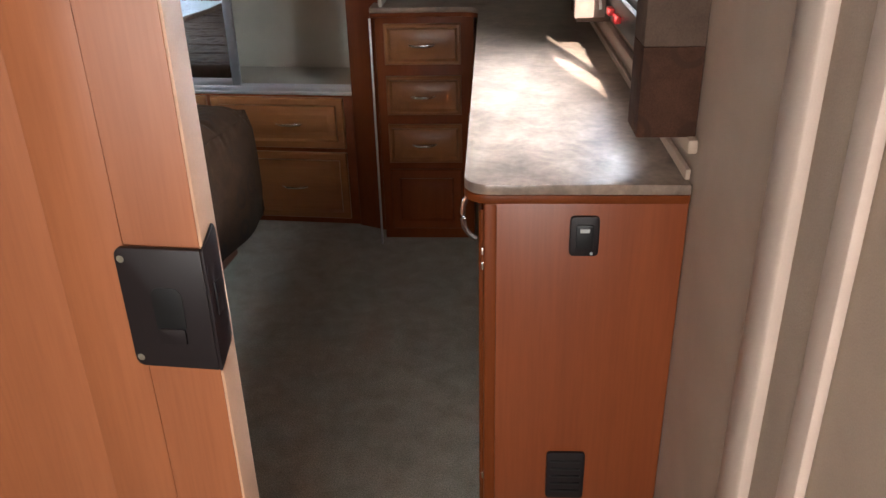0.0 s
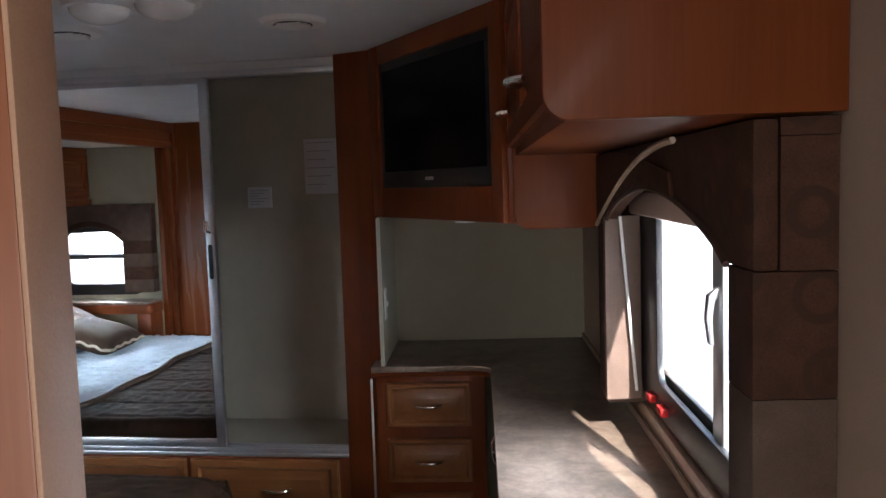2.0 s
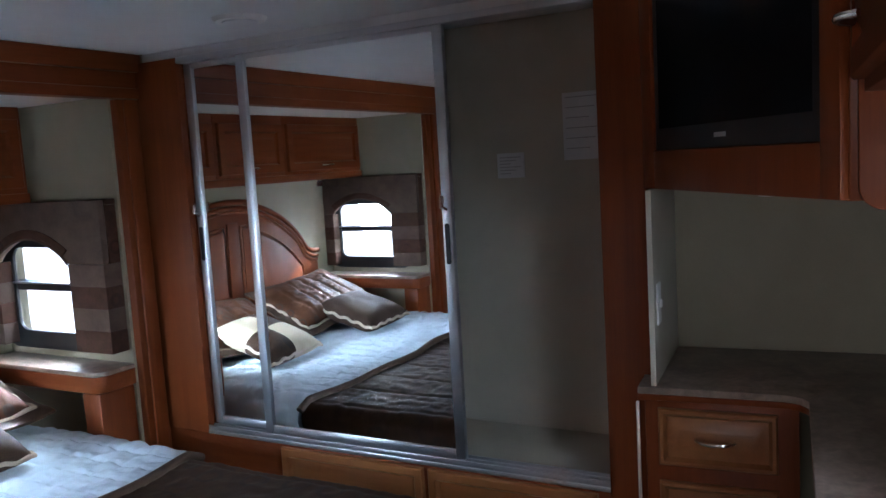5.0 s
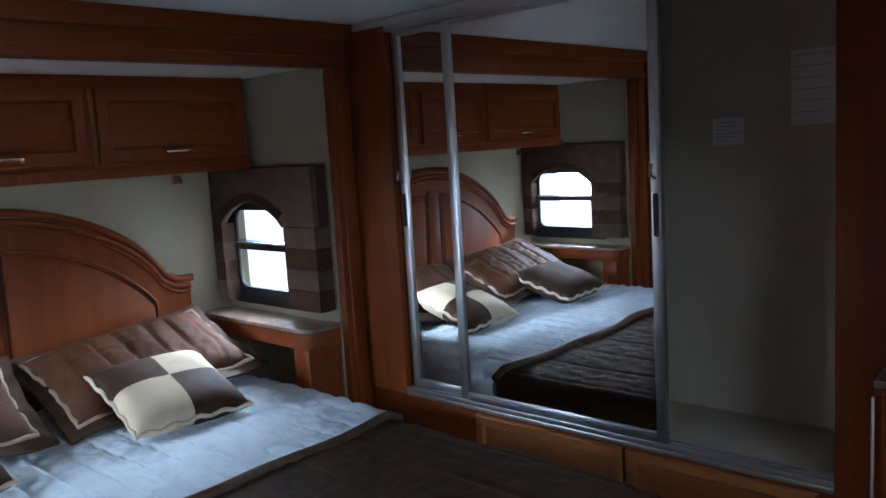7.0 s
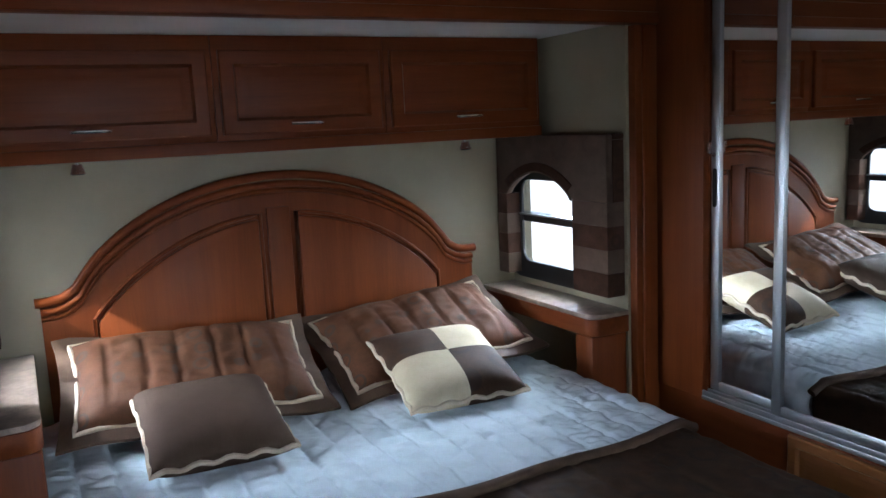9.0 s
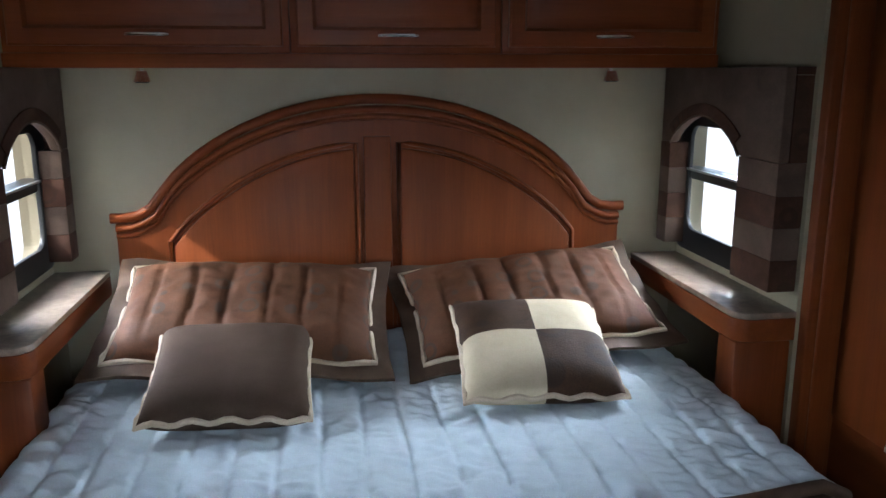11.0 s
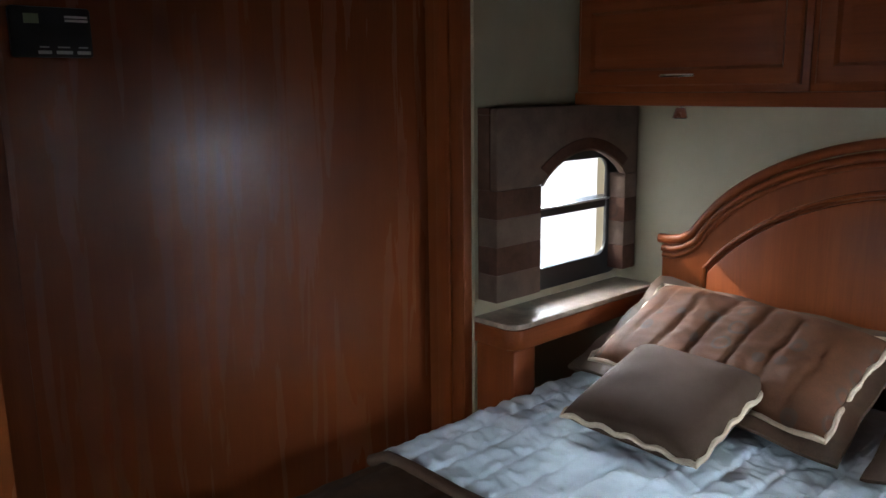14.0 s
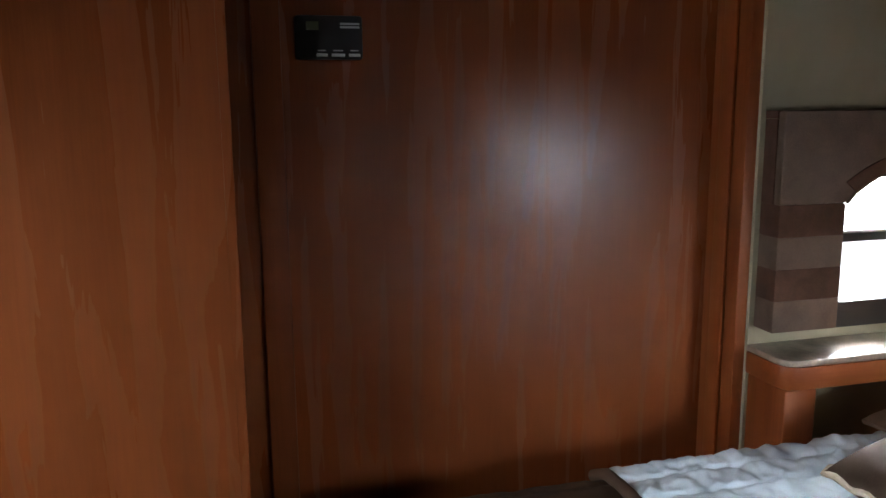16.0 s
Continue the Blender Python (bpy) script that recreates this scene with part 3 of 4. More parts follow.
for y in (0.54, 1.945):
    lt = thing("reading_light", (-3.50, y, 1.53), "small chrome swivel reading light under the cabinet", "reading light", group="reading lights")
    part("base", disc((-3.50, y, 1.524), 0.03, 0.012), CHROME, lt)
    part("stem", tube([(-3.50, y, 1.52), (-3.49, y, 1.50)], 0.006), CHROME, lt)
    part("lamp_head", disc((-3.485, y, 1.492), 0.024, 0.03, "z", 20, None, 0.014), CHROME, lt)
    part("bulb_lens", disc((-3.485, y, 1.476), 0.019, 0.004, "z", 20), BLACK, lt)

# ---- bed ----
BX0, BX1, BY0, BY1, BZ = BACK_X + 0.05, -1.44, 0.337, 2.107, 0.617
bed = thing("bed", (-2.6, HB, FLOOR), "queen bed on a box base pushed under the headboard", "bed")
part("mattress", box((BX0, BY0 + 0.03, 0.36), (BX1 - 0.04, BY1 - 0.03, BZ - 0.022), 0.05, None, 4), QUILT, bed, "pale mattress")
part("box_base", box((BX0, BY0 + 0.05, FLOOR), (BX1 - 0.08, BY1 - 0.05, 0.359), 0.01), CHERRY_X, bed)


def cover(x0, x1, inset, drop, puff, cell, nx, edge_wave, foot, lift=0.0, wrinkle=0.004, crisp=0.013):
    """A bed cover: top, rounded sides that hang down, quilted puffs."""
    bm = bmesh.new()
    half = (BY1 - BY0) / 2 - inset
    total = half + drop
    ny = 400
    rows = []
    for i in range(nx + 1):
        row = []
        for j in range(ny + 1):
            s = (2 * j / ny - 1) * total
            a = abs(s)
            r = 0.05
            if a < half - r:
                y, z, nyv, nzv = a, 0.0, 0, 1
            elif a < half - r + r * 1.571:
                ang = (a - half + r) / r
                y, z, nyv, nzv = half - r + r * math.sin(ang), -r + r * math.cos(ang), math.sin(ang), math.cos(ang)
            else:
                y, z, nyv, nzv = half, -r - (a - half + r - r * 1.571), 1, 0
            sg = 1 if s >= 0 else -1
            xe = x1 + edge_wave * (0.5 * math.sin(s * 5.1) + 0.35 * math.sin(s * 11 + 1) - 0.2)
            u = i / nx
            x = x0 + (xe - x0) * u
            row_no = math.floor(s / cell[1])
            dy = abs(s / cell[1] - row_no - 0.5) * cell[1]
            dy = cell[1] / 2 - dy
            xs = (x + 0.37 * cell[0] * (row_no % 3)) / cell[0]
            dx = cell[0] / 2 - abs(xs - math.floor(xs) - 0.5) * cell[0]
            crease = max(math.exp(-(dy / crisp) ** 2), 0.4 * math.exp(-(dx / 0.010) ** 2))
            h = lift + puff * (1 - crease) + 0.008 * noise.noise((x * 3, s * 3, 1.7)) + wrinkle * noise.noise((x * 22 + 5 * s, s * 17, 4.1)) + 0.6 * wrinkle * noise.noise((x * 9, s * 30, 8.3)) + 0.5 * wrinkle * noise.noise((x * 48 - 20 * s, s * 21, 2.2))
            zf = 0.0
            if foot:
                over = x - (x1 - 0.06)
                if over > 0 and a < half:
                    zf = -(over / 0.06) ** 2 * 0.05
            row.append(bm.verts.new((x, HB + sg * (y + nyv * h), BZ + 0.006 + z + nzv * h + zf)))
        rows.append(row)
    for i in range(nx):
        for j in range(ny):
            bm.faces.new((rows[i][j], rows[i + 1][j], rows[i + 1][j + 1], rows[i][j + 1]))
    if foot:
        drape = bmesh.new()
        prev = [drape.verts.new(v.co) for v in rows[-1]]
        for k, (dx, dz) in enumerate(((0.02, -0.05), (0.03, -0.15), (0.035, -0.28), (0.03, -0.42))):
            nxt = []
            for j in range(ny + 1):
                v = rows[-1][j].co
                zz = max(0.10, BZ - 0.04 + dz)
                wob = 0.012 * math.sin(v.y * 14) * (k / 3)
                nxt.append(drape.verts.new((v.x + dx + wob, v.y, min(v.z, zz))))
            for j in range(ny):
                drape.faces.new((prev[j], nxt[j], nxt[j + 1], prev[j + 1]))
            prev = nxt
    bmesh.ops.remove_doubles(bm, verts=bm.verts, dist=0.0004)
    return (bm, drape) if foot else bm


quilt = thing("quilt", (-3.0, HB, BZ), "pale blue-white quilted coverlet folded down over the bed", "quilt")
spread = thing("bedspread", (-2.0, HB, BZ), "dark brown patterned bedspread over the foot of the bed", "bedspread")
q = part("quilted_top", cover(BX0 + 0.02, -2.43, -0.012, 0.36, 0.0085, (0.15, 0.10), 200, 0.035, False, 0.018, 0.0095, 0.0075), QUILT, quilt, smooth="all")
cloth, drape = cover(-2.475, BX1, -0.004, 0.42, 0.006, (0.21, 0.21), 90, 0.0, True)
s = part("top_cloth", cloth, SPREAD, spread, smooth="all")
f = part("foot_drape", drape, SPREAD, spread, smooth="all")
for o in (q, s, f):
    md = o.modifiers.new("thickness", "SOLIDIFY")
    md.thickness, md.offset = 0.006, -1
edge = []
for k in range(61):
    sv = -0.92 + 1.84 * k / 60
    edge.append((-2.425 + 0.035 * (0.5 * math.sin(sv * 5.1) + 0.35 * math.sin(sv * 11 + 1) - 0.2), HB + sv, BZ + 0.021 if abs(sv) < 0.86 else BZ + 0.021 - (abs(sv) - 0.86) * 0.5))
part("binding", tube(edge, 0.016, n=10), FLANGE, quilt, "brown rolled binding along the lower edge")


# ---- pillows ----
def pillow_shape(w, h, thick, n=64, sag=0.0, pinch=0.86, seams=0):
    bm = bmesh.new()
    grids = []
    for side in (1, -1):
        g = []
        for i in range(n + 1):
            row = []
            for j in range(n + 1):
                a, b = 2 * i / n - 1, 2 * j / n - 1
                fall = (1 - a ** 4) * (1 - b ** 4)
                z = side * thick / 2 * max(0.0, fall) ** 0.55
                pull_in = 1 - 0.055 * (1 - abs(b) ** 2) if abs(a) > abs(b) else 1 - 0.055 * (1 - abs(a) ** 2)
                x, y = a * w / 2 * (1 - 0.05 * (1 - b * b) * abs(a) ** 3), b * h / 2 * (1 - 0.06 * (1 - a * a) * abs(b) ** 3)
                if seams:
                    aw = a + 0.05 * noise.noise((a * 3, b * 1.5, w + 7))
                    z -= side * 0.012 * math.exp(-(math.sin(math.pi * (aw + 1) / 2 * seams) / 0.2) ** 2) * fall
                    z += 0.016 * noise.noise((a * 3.1, b * 1.7, 3.3)) * fall + 0.006 * noise.noise((a * 9, b * 7, 5.1)) * fall
                z += 0.006 * noise.noise((a * 2.1 + w, b * 2.3, side)) * fall
                row.append((x, y, z))
            g.append(row)
        grids.append(g)
    vid = {}

    def vert(p):
        k = tuple(round(c, 5) for c in p)
        if k not in vid:
            vid[k] = bm.verts.new(p)
        return vid[k]
    for s, g in enumerate(grids):
        for i in range(n):
            for j in range(n):
                vs = [vert(g[i][j]), vert(g[i + 1][j]), vert(g[i + 1][j + 1]), vert(g[i][j + 1])]
                if len(set(vs)) < 3:
                    continue
                try:
                    f = bm.faces.new(list(dict.fromkeys(vs)))
                except ValueError:
                    continue
                ca, cb = (i + 0.5) / n - 0.5, (j + 0.5) / n - 0.5
                f.material_index = 0 if ca * cb < 0 else 1
    return bm


def rim(w, h, n=14, z=0.0, grow=0.0):
    pts = []
    w, h = w + grow, h + grow
    for (ax, ay), (bx, by) in (((-1, -1), (1, -1)), ((1, -1), (1, 1)), ((1, 1), (-1, 1)), ((-1, 1), (-1, -1))):
        for k in range(n):
            a, b = ax + (bx - ax) * k / n, ay + (by - ay) * k / n
            x = a * w / 2 * (1 - 0.05 * (1 - b * b) * abs(a) ** 3)
            y = b * h / 2 * (1 - 0.06 * (1 - a * a) * abs(b) ** 3)
            pts.append((x, y, z + 0.006 * math.sin(k * 1.3 + ax)))
    return pts


def cushion(name, m, w, h, thick, mats, label, seams=0, border=0.0, cord=CORD):
    c = new(name)
    c.empty_display_size = 0.05
    c.matrix_world = m
    ORIGIN[c.name] = Vector((0, 0, 0))
    tagged(c, label, "pillow" if border else "cushion")
    part("cover", pillow_shape(w, h, thick, seams=seams), mats, c, smooth="all")
    part("piping", tube(rim(w, h, 22, 0.008 if border else 0.0, -0.004), 0.0085, True, n=8), cord, c, "tan twisted piping")
    if border:
        bm = bmesh.new()
        a, b = rim(w, h, 16, 0.0, -0.01), rim(w, h, 16, -0.004, 2 * border)
        va = [[bm.verts.new((p[0], p[1], p[2] + dz)) for p in ring] for ring, dz in ((a, 0.008), (b, 0.006), (b, -0.006), (a, -0.008))]
        nn = len(a)
        for r in range(3):
            for k in range(nn):
                bm.faces.new((va[r][k], va[r][(k + 1) % nn], va[r + 1][(k + 1) % nn], va[r + 1][k]))
        part("border", bm, FLANGE, c, "brown flat border")
    return c


def lean(c, up, right):
    """A pose from the centre, the direction of the top edge and the direction to the right."""
    up, right = Vector(up).normalized(), Vector(right).normalized()
    out = right.cross(up).normalized()
    up = out.cross(right)
    return Matrix.Translation(c) @ Matrix((right, up, out)).transposed().to_4x4()


cushion("pillow", lean((-3.37, 0.815, 0.80), (-0.50, -0.01, 0.235), (0.04, 0.84, -0.035)), 0.75, 0.42, 0.19, [SATIN], "bronze quilted pillow sham with tan piping against the headboard", 7, 0.05)
cushion("pillow", lean((-3.40, 1.668, 0.79), (-0.48, 0.0, 0.22), (-0.05, 0.82, 0.055)), 0.75, 0.42, 0.19, [SATIN], "bronze quilted pillow sham with tan piping leaning on the headboard", 7, 0.05)
cushion("cushion", lean((-3.05, 0.795, 0.742), (-0.385, -0.015, 0.11), (0.0, 0.41, -0.012)), 0.41, 0.40, 0.14, [TAUPE], "plain taupe velvet cushion with tan piping on the bed")
cushion("cushion", lean((-3.10, 1.610, 0.748), (-0.42, 0.03, 0.14), (0.025, 0.42, -0.006)), 0.43, 0.43, 0.14, [SPREAD, CREAMCLOTH], "brown and cream checked cushion with tan piping")

# ---- mirrored wardrobe ----
wr = thing("wardrobe", (-1.95, 2.62, FLOOR), "cherry wardrobe with sliding mirror doors, one third standing open", "wardrobe")
WX0, WX1, WZ0, WZ1 = -2.68, -1.08, 0.60, 2.025
part("base_front", box((WX0 - 0.22, 2.405, FLOOR), (WX1, 2.43, 0.585), 0.003), CHERRY_X, wr)
part("shelf_floor", box((WX0, 2.432, 0.575), (WX1 + 0.0, 2.85, 0.60), 0.002), LINER, wr, "pale wardrobe floor")
part("back_panel", box((WX0 - 0.22, 2.835, 0.55), (WX1 + 0.2, 2.855, TOP - 0.001)), LINER, wr, "olive-beige wardrobe lining")
part("side_panel", box((WX0 - 0.22, 2.432, FLOOR), (WX0, 2.834, TOP - 0.002)), CHERRY, wr)
part("divider", box((-1.99, 2.50, 0.601), (-1.97, 2.834, 2.02)), LINER, wr)
part("header", box((WX0 - 0.22, 2.425, WZ1), (WX1, 2.46, TOP - 0.003), 0.003), CEILING, wr, "white header panel")
part("left_stile", box((WX0 - 0.22, 2.40, 0.586), (WX0, 2.431, WZ1 - 0.001), 0.003), CHERRY, wr)
part("top_track", box((WX0, 2.40, 2.002), (WX1, 2.46, 2.0245), 0.003), ALU, wr, "aluminium sliding track")
track = part("bottom_track", box((WX0, 2.395, 0.586), (WX1, 2.462, 0.600), 0.002), ALU, wr, "aluminium sliding track")
for y in (2.402, 2.428, 2.455):
    part("track_rib", box((WX0, y - 0.003, 0.6002), (WX1, y + 0.003, 0.618), 0.001), ALU, track)


def mirror_door(x0, x1, y, handle):
    d = part("mirror_door", box((x0 + 0.03, y + 0.002, 0.645), (x1 - 0.03, y + 0.008, 1.985)), MIRROR, wr, "full-height mirror pane", smooth=False)
    for a, b in ((x0, x0 + 0.035), (x1 - 0.035, x1)):
        part("stile", box((a, y - 0.008, 0.619), (b, y + 0.014, 2.001), 0.003), ALU, d, "brushed aluminium stile")
    for a, b in ((0.619, 0.648), (1.982, 2.001)):
        part("rail", box((x0 + 0.035, y - 0.006, a), (x1 - 0.035, y + 0.012, b), 0.003), ALU, d, "brushed aluminium rail")
    if handle is not None:
        part("finger_pull", prism(rounded(handle - 0.008, 1.26, handle + 0.008, 1.39, 0.007), y - 0.011, y - 0.008, "y"), BLACK, d)
        k = part("latch_knob", tube([(handle, y - 0.01, 1.435), (handle - 0.006, y - 0.03, 1.445), (handle, y - 0.032, 1.48)], 0.008), CHROME, d, "chrome latch")
    return d


mirror_door(-2.395, -1.56, 2.412, -1.578)
mirror_door(-2.675, -2.36, 2.440, -2.658)
for z0, z1 in ((0.355, 0.575), (0.03, 0.335)):
    for x0, x1 in ((-1.70, -1.12), (-2.32, -1.72)):
        d = part("drawer", raised((x0, 2.405, z0), (x1, 2.405, z1), 1, -0.018, 0.035), MAPLE, wr, "cherry drawer front")
        pull(d, ((x0 + x1) / 2 + 0.05, 2.386, (z0 + z1) / 2), (1, 0, 0), (0, -1, 0), 0.11)
for nm, lo, hi, lab in (("paper_notice", (-1.588, 2.829, 1.511), (-1.484, 2.8335, 1.599), "small white notice taped in the wardrobe"),
                        ("paper_sheet", (-1.335, 2.829, 1.563), (-1.19, 2.8335, 1.79), "white instruction sheet taped in the wardrobe")):
    pp = thing(nm, ((lo[0] + hi[0]) / 2, 2.8335, lo[2]), lab, "paper sheet")
    part("sheet", box(lo, hi), PAPER, pp, smooth=False)
    for k in range(6):
        z = hi[2] - 0.014 - k * (hi[2] - lo[2] - 0.02) / 6
        part("print_line", box((lo[0] + 0.01, 2.8283, z - 0.003), (hi[0] - 0.012 - 0.02 * (k % 3), 2.829, z)), PRINT, pp, smooth=False)

# corner post between wardrobe and nook
bm = prism([(-1.0795, 2.395), (-0.935, 2.345), (-0.925, 2.40), (-1.0, 2.84), (-1.0795, 2.84)], FLOOR, TOP - 0.001, "z", 0.003)
solid("corner_post", bm, CHERRY, "cherry corner post beside the wardrobe", "post", base=(-1.06, 2.5, FLOOR))
solid("post_strip", box((1.79, 0.785, FLOOR), (1.803, 0.792, 0.93), 0.001), ALU, "thin bright metal strip on the post's edge", "trim strip", SIDE, base=(1.74, 0.74, FLOOR))

# ---- dresser along the side wall and corner drawers (side wall frame) ----
dr = thing("dresser", (0.9, 0.16, FLOOR), "cherry dresser along the side wall with a plain end panel", "dresser", SIDE)
part("body", box((0.03, 0.002, FLOOR), (1.80, 0.335, 0.930), 0.002), CHERRY, dr)
# uses the brightened cherry, as this end faces the hall light
part("end_panel", box((0.008, 0.002, FLOOR), (0.0295, 0.335, 0.930), 0.003), ENDWOOD_LIT, dr, "satin cherry end panel")
part("corner_moulding", box((0.004, 0.323, FLOOR), (0.03, 0.347, 0.930), 0.006), CHERRY, dr)
for k in range(3):
    a = 0.05 + k * 0.56
    d = part("dresser_door", raised((a, 0.3355, 0.09), (a + 0.54, 0.3355, 0.90), 1, 0.02, 0.06), CHERRY, dr)
    pull(d, (a + 0.05, 0.357, 0.87), (0, 0, 1), (0, 1, 0), 0.10)
    for z in (0.82, 0.79, 0.30):
        part("hinge", box((a - 0.004, 0.336, z - 0.008), (a + 0.006, 0.351, z + 0.008), 0.002), CHROME, d)

cd = thing("drawer_cabinet", (1.95, 0.57, FLOOR), "narrow bank of cherry drawers in the corner", "drawer unit", SIDE)
part("body", box((1.855, 0.40, FLOOR), (2.268, 0.78, 0.930), 0.003), CHERRY, cd)
for z0, z1 in ((0.745, 0.900), (0.545, 0.700), (0.345, 0.505)):
    d = part("drawer", raised((1.855, 0.45, z0), (1.855, 0.745, z1), 0, -0.018, 0.018), MAPLE, cd, "honey cherry drawer front")
    pull(d, (1.836, 0.60, (z0 + z1) / 2), (0, 1, 0), (-1, 0, 0), 0.095)
part("lower_door", raised((1.855, 0.45, 0.05), (1.855, 0.745, 0.315), 0, -0.018, 0.04), CHERRY, cd)

top = [(0.0, 0.003), (2.27, 0.003), (2.27, 0.79), (1.81, 0.79), (1.81, 0.435), (1.795, 0.40), (1.765, 0.38)]
top += [(0.045 - 0.045 * math.sin(radians(9 * k)), 0.335 + 0.045 * math.cos(radians(9 * k))) for k in range(11)]
ct = thing("countertop", (0.8, 0.2, 0.93), "mottled brown stone-look laminate countertop", "countertop", SIDE)
part("slab", prism(top, 0.947, 0.966, "z", 0.0025), STONE, ct)
part("wood_edge", prism(top, 0.9305, 0.9468, "z", 0.003), CHERRY_X, ct, "cherry wood edge band")
part("back_splash", box((0.02, 0.003, 0.9665), (2.268, 0.012, 0.985), 0.002), TAN, ct)

def outlet(name, z0, z1, w0, w1, label, rocker):
    o = thing(name, (0.0, (w0 + w1) / 2, z0), label, "wall plate", SIDE)
    part("plate", prism(rounded(w0, z0, w1, z1, 0.008), -0.001, 0.0075, "x", 0.002), BRONZE, o)
    if rocker:
        part("socket", prism(rounded(w0 + 0.010, z0 + 0.014, w1 - 0.010, z1 - 0.014, 0.005), -0.004, -0.0005, "x", 0.001), BLACK, o)
        part("button", box((-0.006, (w0 + w1) / 2 - 0.008, z1 - 0.028), (-0.003, (w0 + w1) / 2 + 0.008, z1 - 0.020), 0.001), GREYLABEL, o)
        part("indicator", disc((-0.002, w0 + 0.012, z0 + 0.006), 0.0025, 0.002, "x", 12), GREYLABEL, o)
    else:
        for k in range(5):
            z = z0 + 0.02 + k * (z1 - z0 - 0.04) / 4
            part("louvre", box((-0.003, w0 + 0.008, z - 0.003), (-0.0005, w1 - 0.008, z + 0.003), 0.001), BLACK, o)
    return o


outlet("socket_plate", 0.834, 0.908, 0.149, 0.199, "dark bronze socket plate on the dresser end", True)
outlet("vent_plate", 0.288, 0.402, 0.147, 0.222, "dark bronze plate low on the dresser end", False)

# ---- overhead cabinet and corner television (side wall frame) ----
oh = thing("overhead_cabinet", (0.6, 0.15, 1.655), "cherry overhead cabinet above the side window", "cabinet", SIDE)
part("end_panel", prism(rounded(0.002, 1.655, 0.330, TOP - 0.002, 0.03, corners=(0, 1, 0, 0)), 0.0, 0.018, "x", 0.002), CHERRY, oh, "satin cherry end panel")
part("body", box((0.0185, 0.002, 1.655), (1.2045, 0.305, TOP - 0.002), 0.002), CHERRY_X, oh)
for k in range(2):
    a = 0.03 + k * 0.59
    d = part("cabinet_door", raised((a, 0.3055, 1.675), (a + 0.57, 0.3055, TOP - 0.03), 1, 0.02, 0.05), CHERRY, oh)
    pull(d, (a + 0.36, 0.327, 1.745), (1, 0, 0), (0, 1, 0), 0.10)

tv = thing("tv_cabinet", (1.7, 0.4, 1.48), "cherry corner cabinet holding a flat television", "tv cabinet", SIDE)
P1, P2 = Vector((1.90, 0.755)), Vector((1.205, 0.325))
poly = [tuple(P1), tuple(P2), (1.215, 0.004), (2.268, 0.004), (2.268, 0.755)]
part("body", prism(poly, 1.48, TOP - 0.003, "z", 0.002), CHERRY, tv)
part("lower_panel", prism(rounded(0.004, 1.465, 0.314, 1.72, 0.04, corners=(0, 1, 0, 0)), 1.186, 1.204, "x", 0.003), CHERRY, tv, "rounded cherry end panel")
along = (P2 - P1).normalized()
outw = Vector((-along.y, along.x))
if outw.dot(Vector((-1, 1))) < 0:
    outw = -outw
length = (P2 - P1).length
ang = math.degrees(math.atan2(along.y, along.x))
FACE = SIDE @ pose(P1.x, P1.y, 0, 0, 0, ang)
sgn = 1 if (Matrix.Rotation(radians(ang), 2) @ Vector((0, 1))).dot(outw) > 0 else -1


def on_face(lo, hi, bevel=0.003):
    """A box on the slanting face: along it, out of it, up."""
    bm = box((lo[0], sgn * lo[1], lo[2]), (hi[0], sgn * hi[1], hi[2]), bevel) if sgn > 0 else box((lo[0], -hi[1], lo[2]), (hi[0], -lo[1], hi[2]), bevel)
    bm.transform(pose(P1.x, P1.y, 0, 0, 0, ang))
    return bm


z0, z1, a0, a1 = 1.578, 1.995, 0.065, length - 0.055
part("frame_stile", on_face((0.0, 0.0005, 1.482), (a0, 0.018, TOP - 0.004)), CHERRY, tv)
part("frame_stile", on_face((a1, 0.0005, 1.482), (length, 0.018, TOP - 0.004)), CHERRY, tv)
part("frame_rail", on_face((a0, 0.0005, 1.482), (a1, 0.017, z0)), CHERRY, tv)
part("frame_rail", on_face((a0, 0.0005, z1), (a1, 0.017, TOP - 0.004)), CHERRY, tv)
telly = thing("television", (P1.x + along.x * length / 2, P1.y + along.y * length / 2, z0), "flat black television set in the corner cabinet, switched off", "television", SIDE)
part("bezel", on_face((a0 + 0.002, 0.001, z0 + 0.002), (a1 - 0.002, 0.010, z1 - 0.002), 0.003), BLACK, telly)
part("screen", on_face((a0 + 0.03, 0.0102, z0 + 0.055), (a1 - 0.03, 0.0118, z1 - 0.03), 0.0), SCREEN, telly, "dark glass screen", smooth=False)
part("badge", on_face((length / 2 - 0.03, 0.0102, z0 + 0.024), (length / 2 + 0.02, 0.012, z0 + 0.034), 0.0), GREYLABEL, telly, smooth=False)
lk = thing("puck_light", (1.75, 0.45, 1.48), "small round puck light under the corner cabinet", "puck light", SIDE)
part("housing", disc((1.75, 0.45, 1.473), 0.045, 0.014), WHITEPL, lk)
part("lens", disc((1.75, 0.45, 1.463), 0.034, 0.006), LAMPLENS, lk)
sw = thing("switch_plate", (1.88, 0.737, 1.12), "slim white plate on the nook's side", "wall plate", SIDE)
part("plate", box((1.86, 0.737, 1.12), (1.91, 0.7424, 1.23), 0.002), WHITEPL, sw)
part("toggle", box((1.878, 0.730, 1.165), (1.892, 0.737, 1.185), 0.002), WHITEPL, sw)
solid("nook_side_panel", box((1.82, 0.7425, 0.967), (2.271, 0.756, 1.479)), LINER, "grey-beige side panel of the nook", "panel", SIDE, kind="structure")

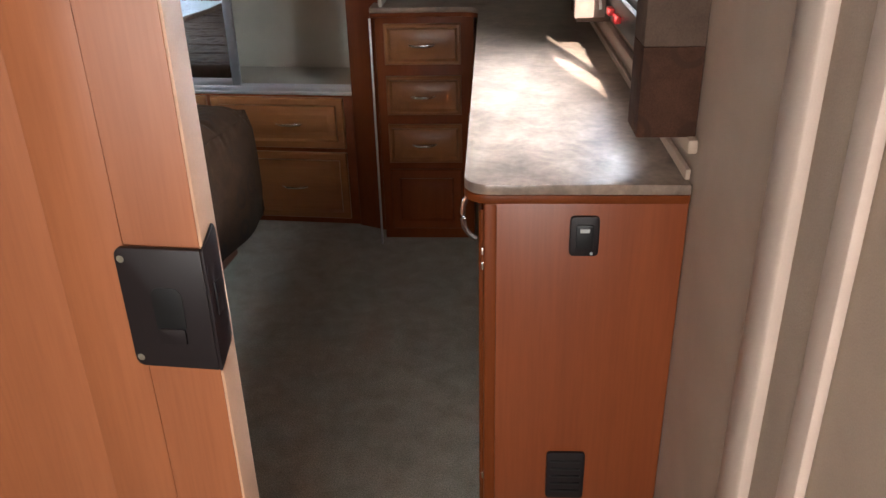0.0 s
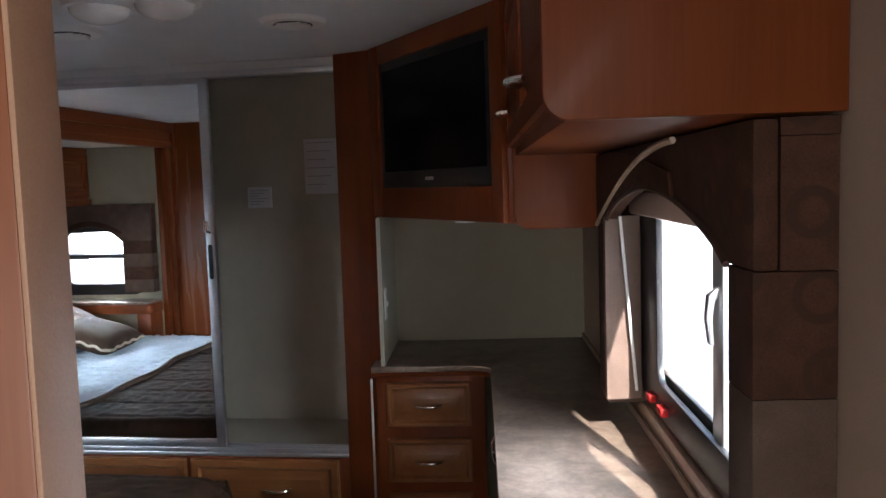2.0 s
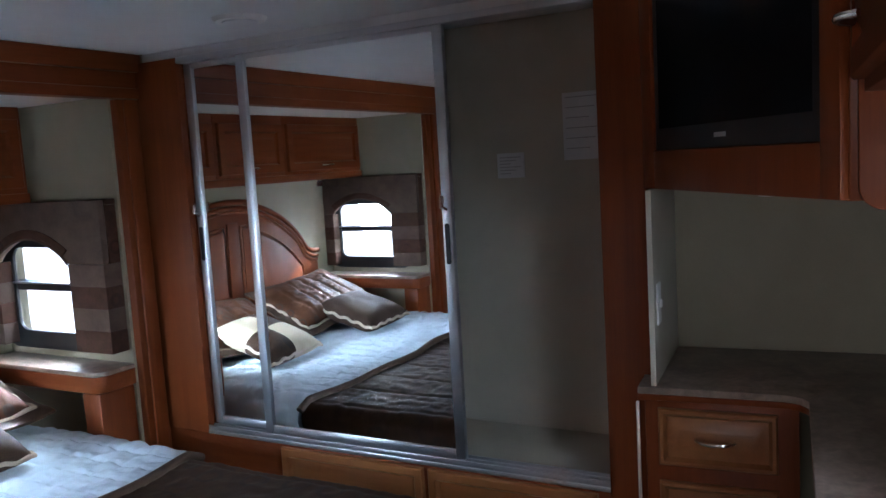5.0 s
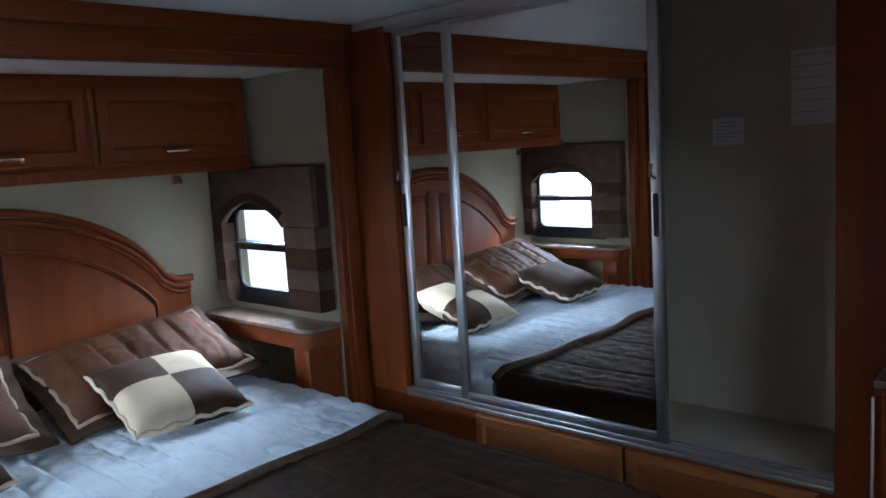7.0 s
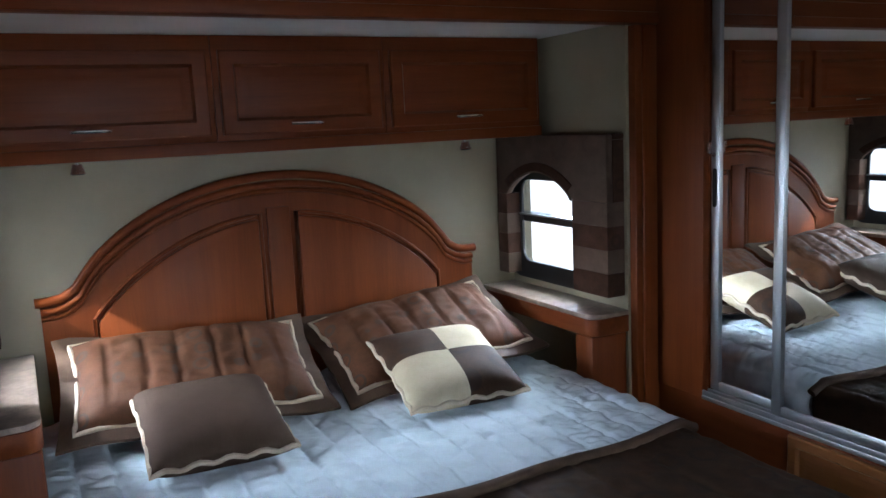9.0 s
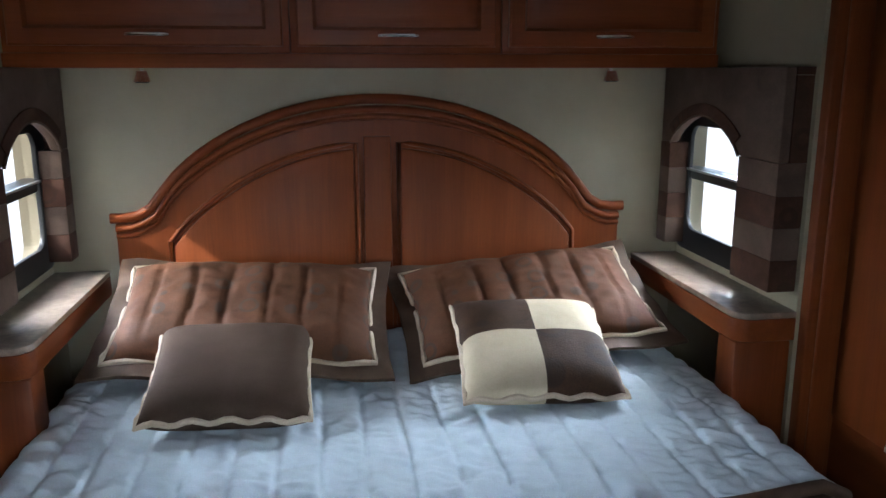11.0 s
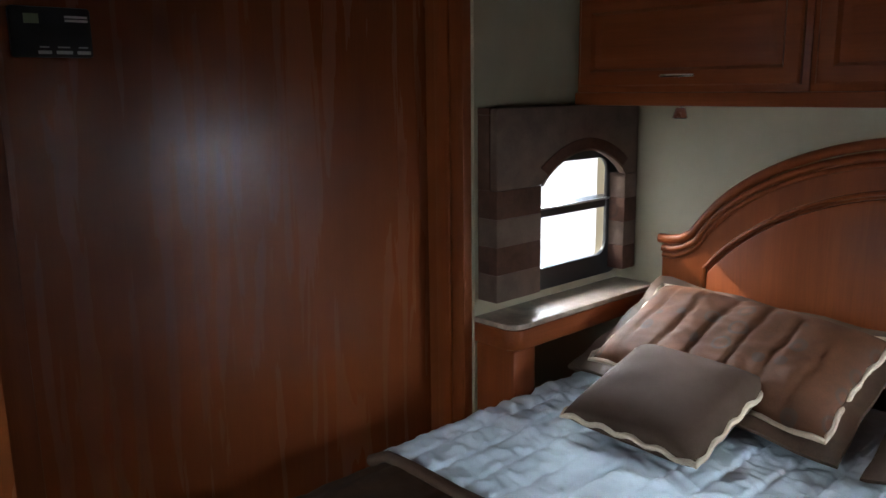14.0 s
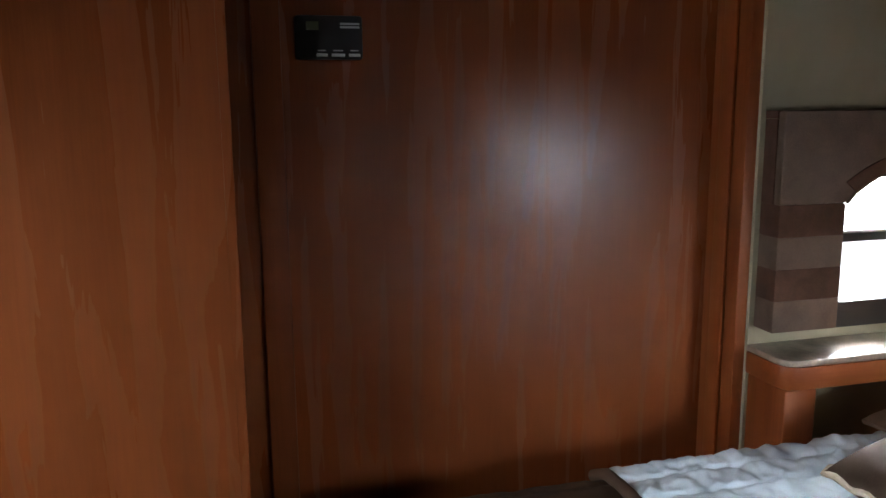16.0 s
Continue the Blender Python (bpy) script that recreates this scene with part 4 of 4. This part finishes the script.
# ---- thermostat on the entry wall ----
th = thing("thermostat", (-1.815, 0.0, 1.652), "black wall control panel with a small display", "thermostat")
part("case", prism(rounded(-1.90, 1.652, -1.735, 1.757, 0.008), 0.0005, 0.018, "y", 0.003), BLACK, th)
part("display", box((-1.792, 0.018, 1.722), (-1.762, 0.0192, 1.742)), LCD, th, "olive liquid crystal display", smooth=False)
for k, (x0, x1) in enumerate(((-1.893, -1.865), (-1.855, -1.822), (-1.812, -1.785))):
    part("button", box((x0, 0.018, 1.659), (x1, 0.0215, 1.666), 0.0006), GREYLABEL, th)
    part("print_bar", box((x0 + 0.004, 0.018, 1.672), (x1 - 0.004, 0.0186, 1.675)), PRINT, th, smooth=False)
for z in (1.738, 1.73):
    part("print_bar", box((-1.893, 0.018, z - 0.003), (-1.845, 0.0186, z + 0.002)), GREYLABEL, th, smooth=False)

# ---- ceiling fittings ----
def vent(x, y):
    v = thing("ceiling_vent", (x, y, TOP), "round white ceiling air vent", "ceiling vent", group="ceiling vents")
    part("ring", disc((x, y, TOP - 0.006), 0.085, 0.012, "z", 32, None, 0.095), WHITEPL, v)
    # solid black disc; the shade inside the vent is put into its colour
    part("throat_disc", disc((x, y, TOP - 0.0125), 0.055, 0.003, "z", 28), BLACK, v, "black disc in place of a shaded opening")
    for k in range(-2, 3):
        h = 0.05 * math.cos(math.asin(min(1, abs(k) * 0.02 / 0.055)))
        part("slat", box((x - h, y + k * 0.02 - 0.003, TOP - 0.019), (x + h, y + k * 0.02 + 0.004, TOP - 0.0142)), WHITEPL, v)


vent(-1.68, 1.76)
vent(-1.03, 1.80)
cl = thing("ceiling_light", (-1.32, 1.45, TOP), "double-bowl ceiling light with frosted lenses", "ceiling light")
part("base_plate", prism(rounded(-1.49, 1.37, -1.15, 1.53, 0.075), TOP - 0.02, TOP - 0.0005, "z", 0.004), WHITEPL, cl)
for x in (-1.405, -1.235):
    b = bmesh.new()
    bmesh.ops.create_uvsphere(b, u_segments=24, v_segments=12, radius=0.072)
    b.transform(Matrix.Translation((x, 1.45, TOP - 0.02)) @ Matrix.Diagonal((1, 1, 0.5, 1)))
    part("lens", b, LAMPLENS, cl, smooth="all")
sp = thing("ceiling_speaker", (-2.12, 2.14, TOP), "round white ceiling speaker", "speaker")
part("grille", disc((-2.12, 2.14, TOP - 0.006), 0.075, 0.012, "z", 32, None, 0.085), WHITEPL, sp)
part("cone_cover", disc((-2.12, 2.14, TOP - 0.014), 0.055, 0.005, "z", 28), CEILING, sp)
